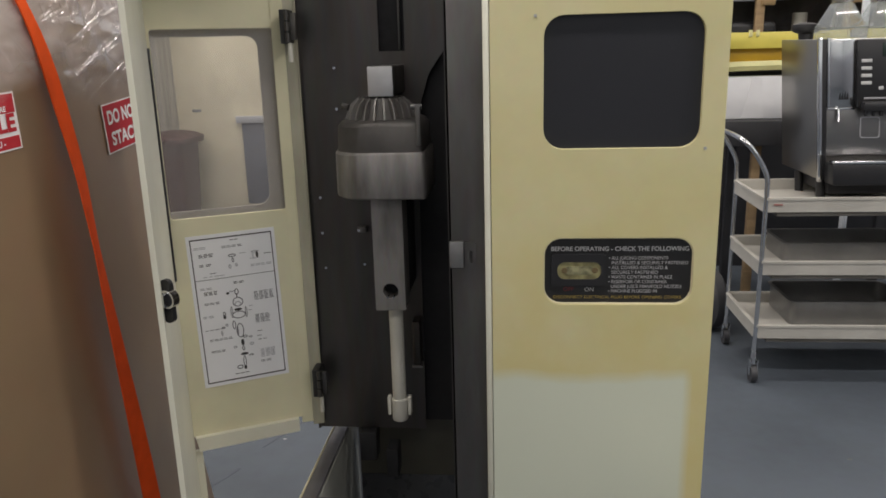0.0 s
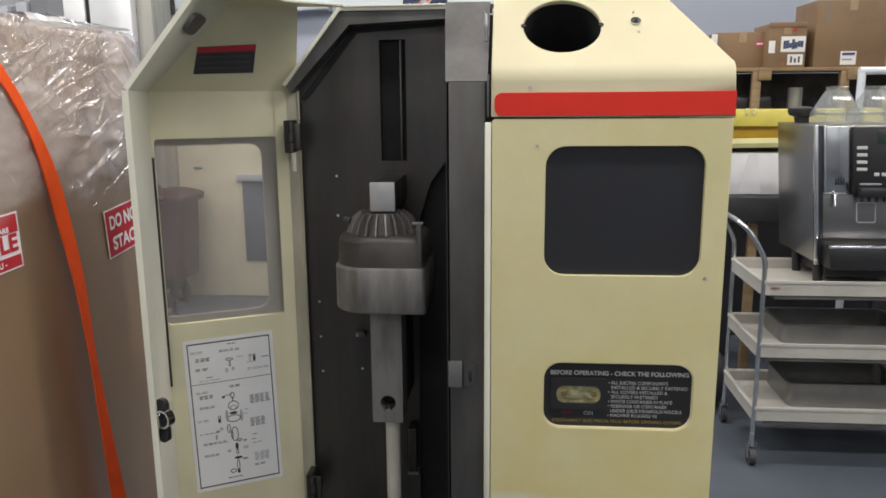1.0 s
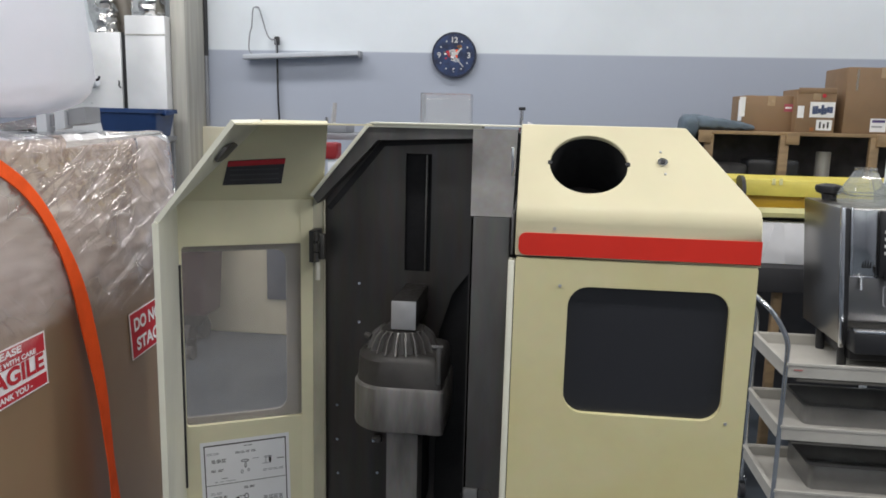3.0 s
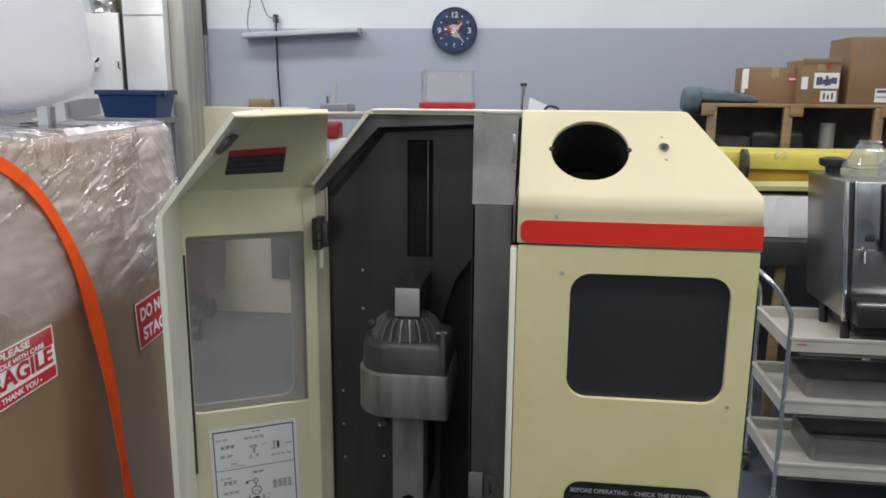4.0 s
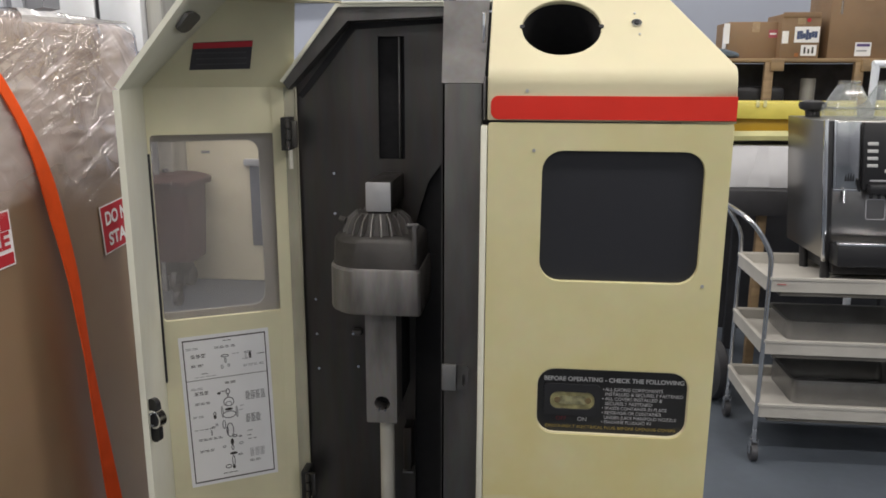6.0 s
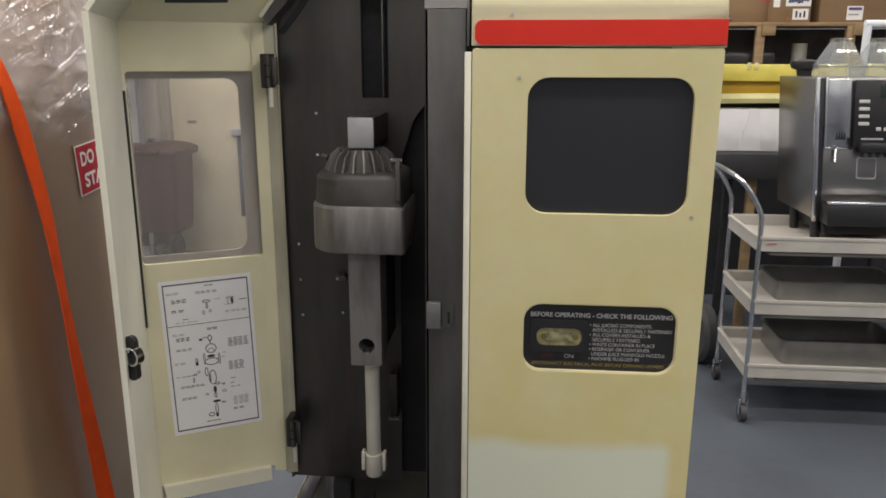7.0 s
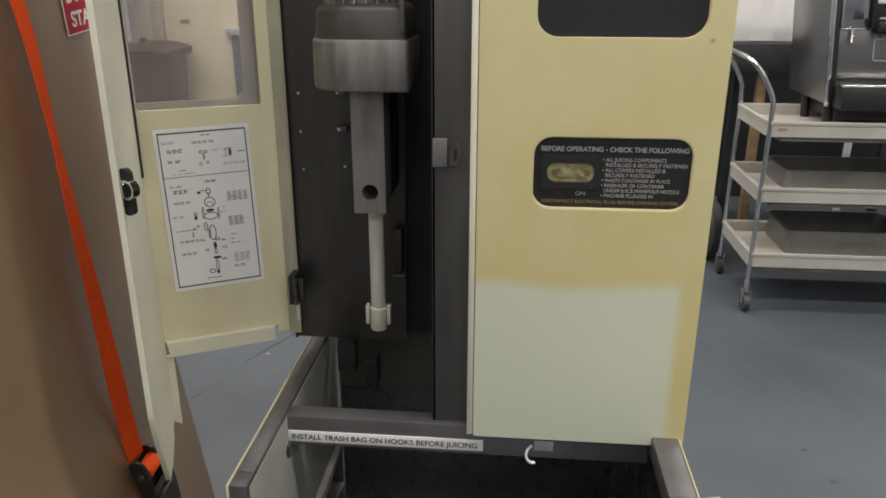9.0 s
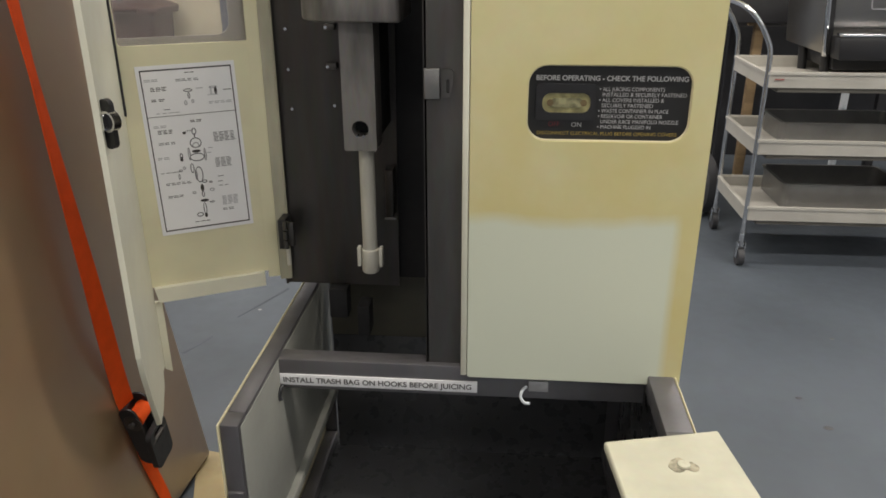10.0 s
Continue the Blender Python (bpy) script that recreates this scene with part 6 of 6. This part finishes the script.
for z, g in ((0.27, 0.055), (0.30, 0.045), (0.60, 0.022), (0.88, 0.006), (0.905, 0.0)):
    rings.append([bm.verts.new((u, v, z)) for u, v in round_rect(BIN_X0 + g, BIN_X1 - g * 0.4, BIN_Y0 + g, BIN_Y1 - g, 0.05, 4)])
for a, b in zip(rings, rings[1:]):
    for k in range(len(a)):
        bm.faces.new((a[k], a[(k + 1) % len(a)], b[(k + 1) % len(b)], b[k]))
bm.faces.new(rings[0])
bm.faces.new(rings[-1])
part("bin_body", bm, BROWN, bin_)
bm = bmesh.new()
rings = []
for z, g in ((0.906, -0.035), (0.940, -0.045), (0.960, -0.040), (0.985, 0.010), (1.003, 0.08), (1.010, 0.16)):
    rings.append([bm.verts.new((u, v, z)) for u, v in round_rect(BIN_X0 + g, BIN_X1 - g, BIN_Y0 + g, BIN_Y1 - g * 0.6, 0.05, 4)])
for a, b in zip(rings, rings[1:]):
    for k in range(len(a)):
        bm.faces.new((a[k], a[(k + 1) % len(a)], b[(k + 1) % len(b)], b[k]))
bm.faces.new(rings[0])
bm.faces.new(rings[-1])
lidb = part("bin_lid", bm, BROWN, bin_, "rounded brown lid")
part("bin_handle", rod((-2.48, 5.80, 0.955), (-2.15, 5.80, 0.955), 0.018, 12), BROWN, lidb)
# white block laid on the lid as a glint
part("lid_glint", box(-2.255, -2.205, 5.795, 5.803, 0.945, 0.968, 0.002), WHITE, lidb, "painted white glint on the lid")
for wx, wy in ((-2.215, 6.16), (-2.26, 5.985), (-2.47, 6.16)):
    w = part("bin_wheel", rod((wx - 0.025, wy, 0.09), (wx + 0.025, wy, 0.09), 0.09, 24), RUBBER, bin_, "black rubber wheel")
    part("wheel_hub", rod((wx - 0.027, wy, 0.09), (wx + 0.027, wy, 0.09), 0.04, 16), BLACK, w)
part("bin_axle_box", box(-2.48, -2.20, 5.95, 6.22, 0.14, 0.272, 0.005), BLACK, bin_)
castor = thing("black_castor", "black swivel castor on the floor by the bin", "castor")
part("castor_wheel", rod((-2.205, 5.58, 0.06), (-2.165, 5.58, 0.06), 0.06, 20), RUBBER, castor)
part("castor_fork", box(-2.215, -2.155, 5.555, 5.61, 0.075, 0.17, 0.006), BLACK, castor)
hose = thing("coiled_hose", "coil of grey hose hanging above the bin", "hose")
loops = []
for k in range(90):
    a = radians(16 * k)
    loops.append((-2.63 + (0.115 - 0.0003 * k) * math.cos(a), 6.30 + 0.0009 * k - 0.04, 1.20 + (0.20 - 0.0004 * k) * math.sin(a) + 0.02 * math.sin(a * 0.37)))
part("hose_coil", tube(loops, 0.016, 8), material("dark_hose", (0.05, 0.05, 0.06), 0.35, vary=0.25, scale=10), hose)
part("hose_tail", tube(smooth_path([(-2.53, 6.28, 1.15), (-2.49, 6.24, 1.05), (-2.46, 6.12, 1.025), (-2.44, 6.0, 1.03)], 5), 0.016, 8), material("dark_hose", (0.05, 0.05, 0.06), 0.35), hose)
part("hose_hook", rod((-2.63, 6.20, 1.385), (-2.63, 6.40, 1.385), 0.014, 8), GREY_STEEL, hose)

# ---- bench behind the cabinet with small things on it ----
bench = thing("storage_bench", "tall grey storage bench behind the cabinet", "bench")
part("bench_top", box(-1.05, 1.1, 4.75, 5.35, 1.815, 1.855, 0.004), GREY_STEEL, bench)
for bx in (-0.10, 1.03):
    for by in (4.78, 5.28):
        part("bench_leg", box(bx, bx + 0.04, by, by + 0.04, 0.0, 1.815), GREY_STEEL, bench)
case = thing("clear_case", "clear plastic display case on a red base", "display case")
part("case_base", box(-0.262, 0.082, 4.86, 5.12, 1.856, 1.925, 0.006), material("red_plastic", (0.50, 0.02, 0.03), 0.4), case)
c = part("case_cover", box(-0.25, 0.07, 4.87, 5.11, 1.926, 2.125, 0.006), CLEAR, case)
c.visible_shadow = False
tap = thing("lever_device", "grey counter device with a chrome lever", "dispenser")
part("device_base", box(-0.915, -0.735, 4.86, 5.10, 1.856, 1.908, 0.008), GREY_STEEL, tap)
part("device_lever", rod((-0.848, 4.95, 1.905), (-0.832, 4.95, 2.050), 0.019, 12, 0.014), ALU, tap)
part("device_knob", rod((-0.888, 4.95, 1.905), (-0.888, 4.95, 1.955), 0.012, 10), CHROME, tap)
redthing = thing("red_scoop", "red plastic scoop on a white tray", "scoop")
part("tray", box(-0.80, -0.60, 4.64, 4.80, 1.56, 1.70, 0.01), WHITE, redthing)
part("scoop", lump(-0.90, -0.73, 4.62, 4.74, 1.695, 1.80, 6, 0.05, 6.0), material("red_scoop_plastic", (0.30, 0.02, 0.025), 0.4), redthing)
part("tray_stand", box(-0.92, -0.62, 4.66, 4.78, 0.0, 1.56, 0.006), GREY_STEEL, redthing)
pole = thing("short_pole", "short dark pole with a flat head on the bench", "pole")
part("pole_shaft", rod((0.395, 5.0, 1.856), (0.40, 5.0, 2.03), 0.013, 10), CHROME, pole)
part("pole_head", box(0.378, 0.422, 4.98, 5.02, 2.03, 2.05, 0.004), BLACK, pole)
papers = thing("paper_pile", "crumpled white papers with a black cable", "papers")
part("paper_sheet", sheet([(0.43, 1.857), (0.62, 1.857), (0.58, 1.90), (0.44, 1.96)], [], 0.06, lambda u, v, w: (u, 4.95 + w, v)), PAPER, papers)
part("cable_loop", tube(smooth_path([(0.53, 4.93, 1.87), (0.56, 4.93, 1.905), (0.61, 4.93, 1.90), (0.645, 4.93, 1.868)], 5), 0.008, 8), BLACK, papers)

tyre = thing("spare_wheel", "black rubber wheel leaning behind the cart", "wheel")
part("tyre", lathe([(0.10, -0.035), (0.155, -0.045), (0.180, -0.025), (0.180, 0.025), (0.155, 0.045), (0.10, 0.035)], (0, 0), 32), RUBBER, tyre).matrix_basis = pose(1.64, 4.20, 0.180, 0, 90, 12)
part("hub", lathe([(0.02, -0.05), (0.098, -0.020), (0.098, 0.020), (0.02, 0.05)], (0, 0), 24), BLACK, tyre).matrix_basis = pose(1.64, 4.20, 0.180, 0, 90, 12)

arch = thing("white_pipe_frame", "white plastic pipe frame behind the espresso machine", "pipe")
part("pipe_upright", rod((2.385, 4.30, 1.166), (2.385, 4.30, 1.865), 0.020, 12), WHITE, arch)
part("pipe_rail", rod((2.370, 4.30, 1.872), (2.95, 4.30, 1.872), 0.020, 12), WHITE, arch)
part("pipe_upright", rod((2.93, 4.30, 0.0), (2.93, 4.30, 1.865), 0.020, 12), WHITE, arch)
part("pipe_foot", rod((2.385, 4.30, 0.0), (2.385, 4.30, 1.165), 0.020, 12), WHITE, arch)

# ---- floor scraps ----
scrap = thing("cardboard_scrap", "yellowed cardboard scrap on the floor", "scrap")
part("scrap_sheet", sheet([(-0.37, 1.83), (-0.29, 1.815), (-0.16, 1.60), (-0.13, 1.45), (-0.26, 1.45), (-0.30, 1.62)], [], 0.004, lambda u, v, w: (u, v, 0.001 + w)), material("yellowed_card", (0.50, 0.40, 0.22), 0.7, vary=0.12), scrap)
crack = thing("floor_crack", "dark scuffed crack in the floor paint", "crack", kind="structure")
part("crack_line", sheet([(-0.545, 2.70), (-0.535, 2.71), (-0.40, 2.99), (-0.41, 3.00)], [], 0.0006, lambda u, v, w: (u, v, 0.0006 + w)), material("scuff", (0.07, 0.08, 0.10), 0.6), crack)
part("crack_line", sheet([(-0.655, 2.40), (-0.645, 2.40), (-0.58, 2.53), (-0.59, 2.54)], [], 0.0006, lambda u, v, w: (u, v, 0.0006 + w)), material("scuff", (0.10, 0.115, 0.14), 0.6), crack)

for sx, sy, sr, sc in ((1.84, 2.71, 0.010, (0.22, 0.22, 0.21)), (1.60, 2.10, 0.016, (0.105, 0.105, 0.105)), (1.565, 2.27, 0.012, (0.10, 0.10, 0.11)), (2.15, 2.9, 0.014, (0.09, 0.09, 0.10)), (-0.47, 2.78, 0.008, (0.5, 0.5, 0.5))):
    st = thing("floor_stain", "small dried spot on the floor paint", "stain", kind="structure")
    part("spot", sheet(circle(sx, sy, sr, 12, sr * 0.7), [], 0.0005, lambda u, v, w: (u, v, 0.0005 + w)), material("dried_spot", sc, 0.6, vary=0.2, scale=60), st)

# ceiling fixtures that carry the light
for lx in LAMP_X:
    for ly in LAMP_Y:
        t = thing("ceiling_light", "white fluorescent ceiling fixture", "ceiling light", pose(lx, ly, 0), "ceiling lights")
        part("fixture_body", box(-1.25, 1.25, -0.20, 0.20, CEILING - 0.09, CEILING, 0.006), WHITE, t)
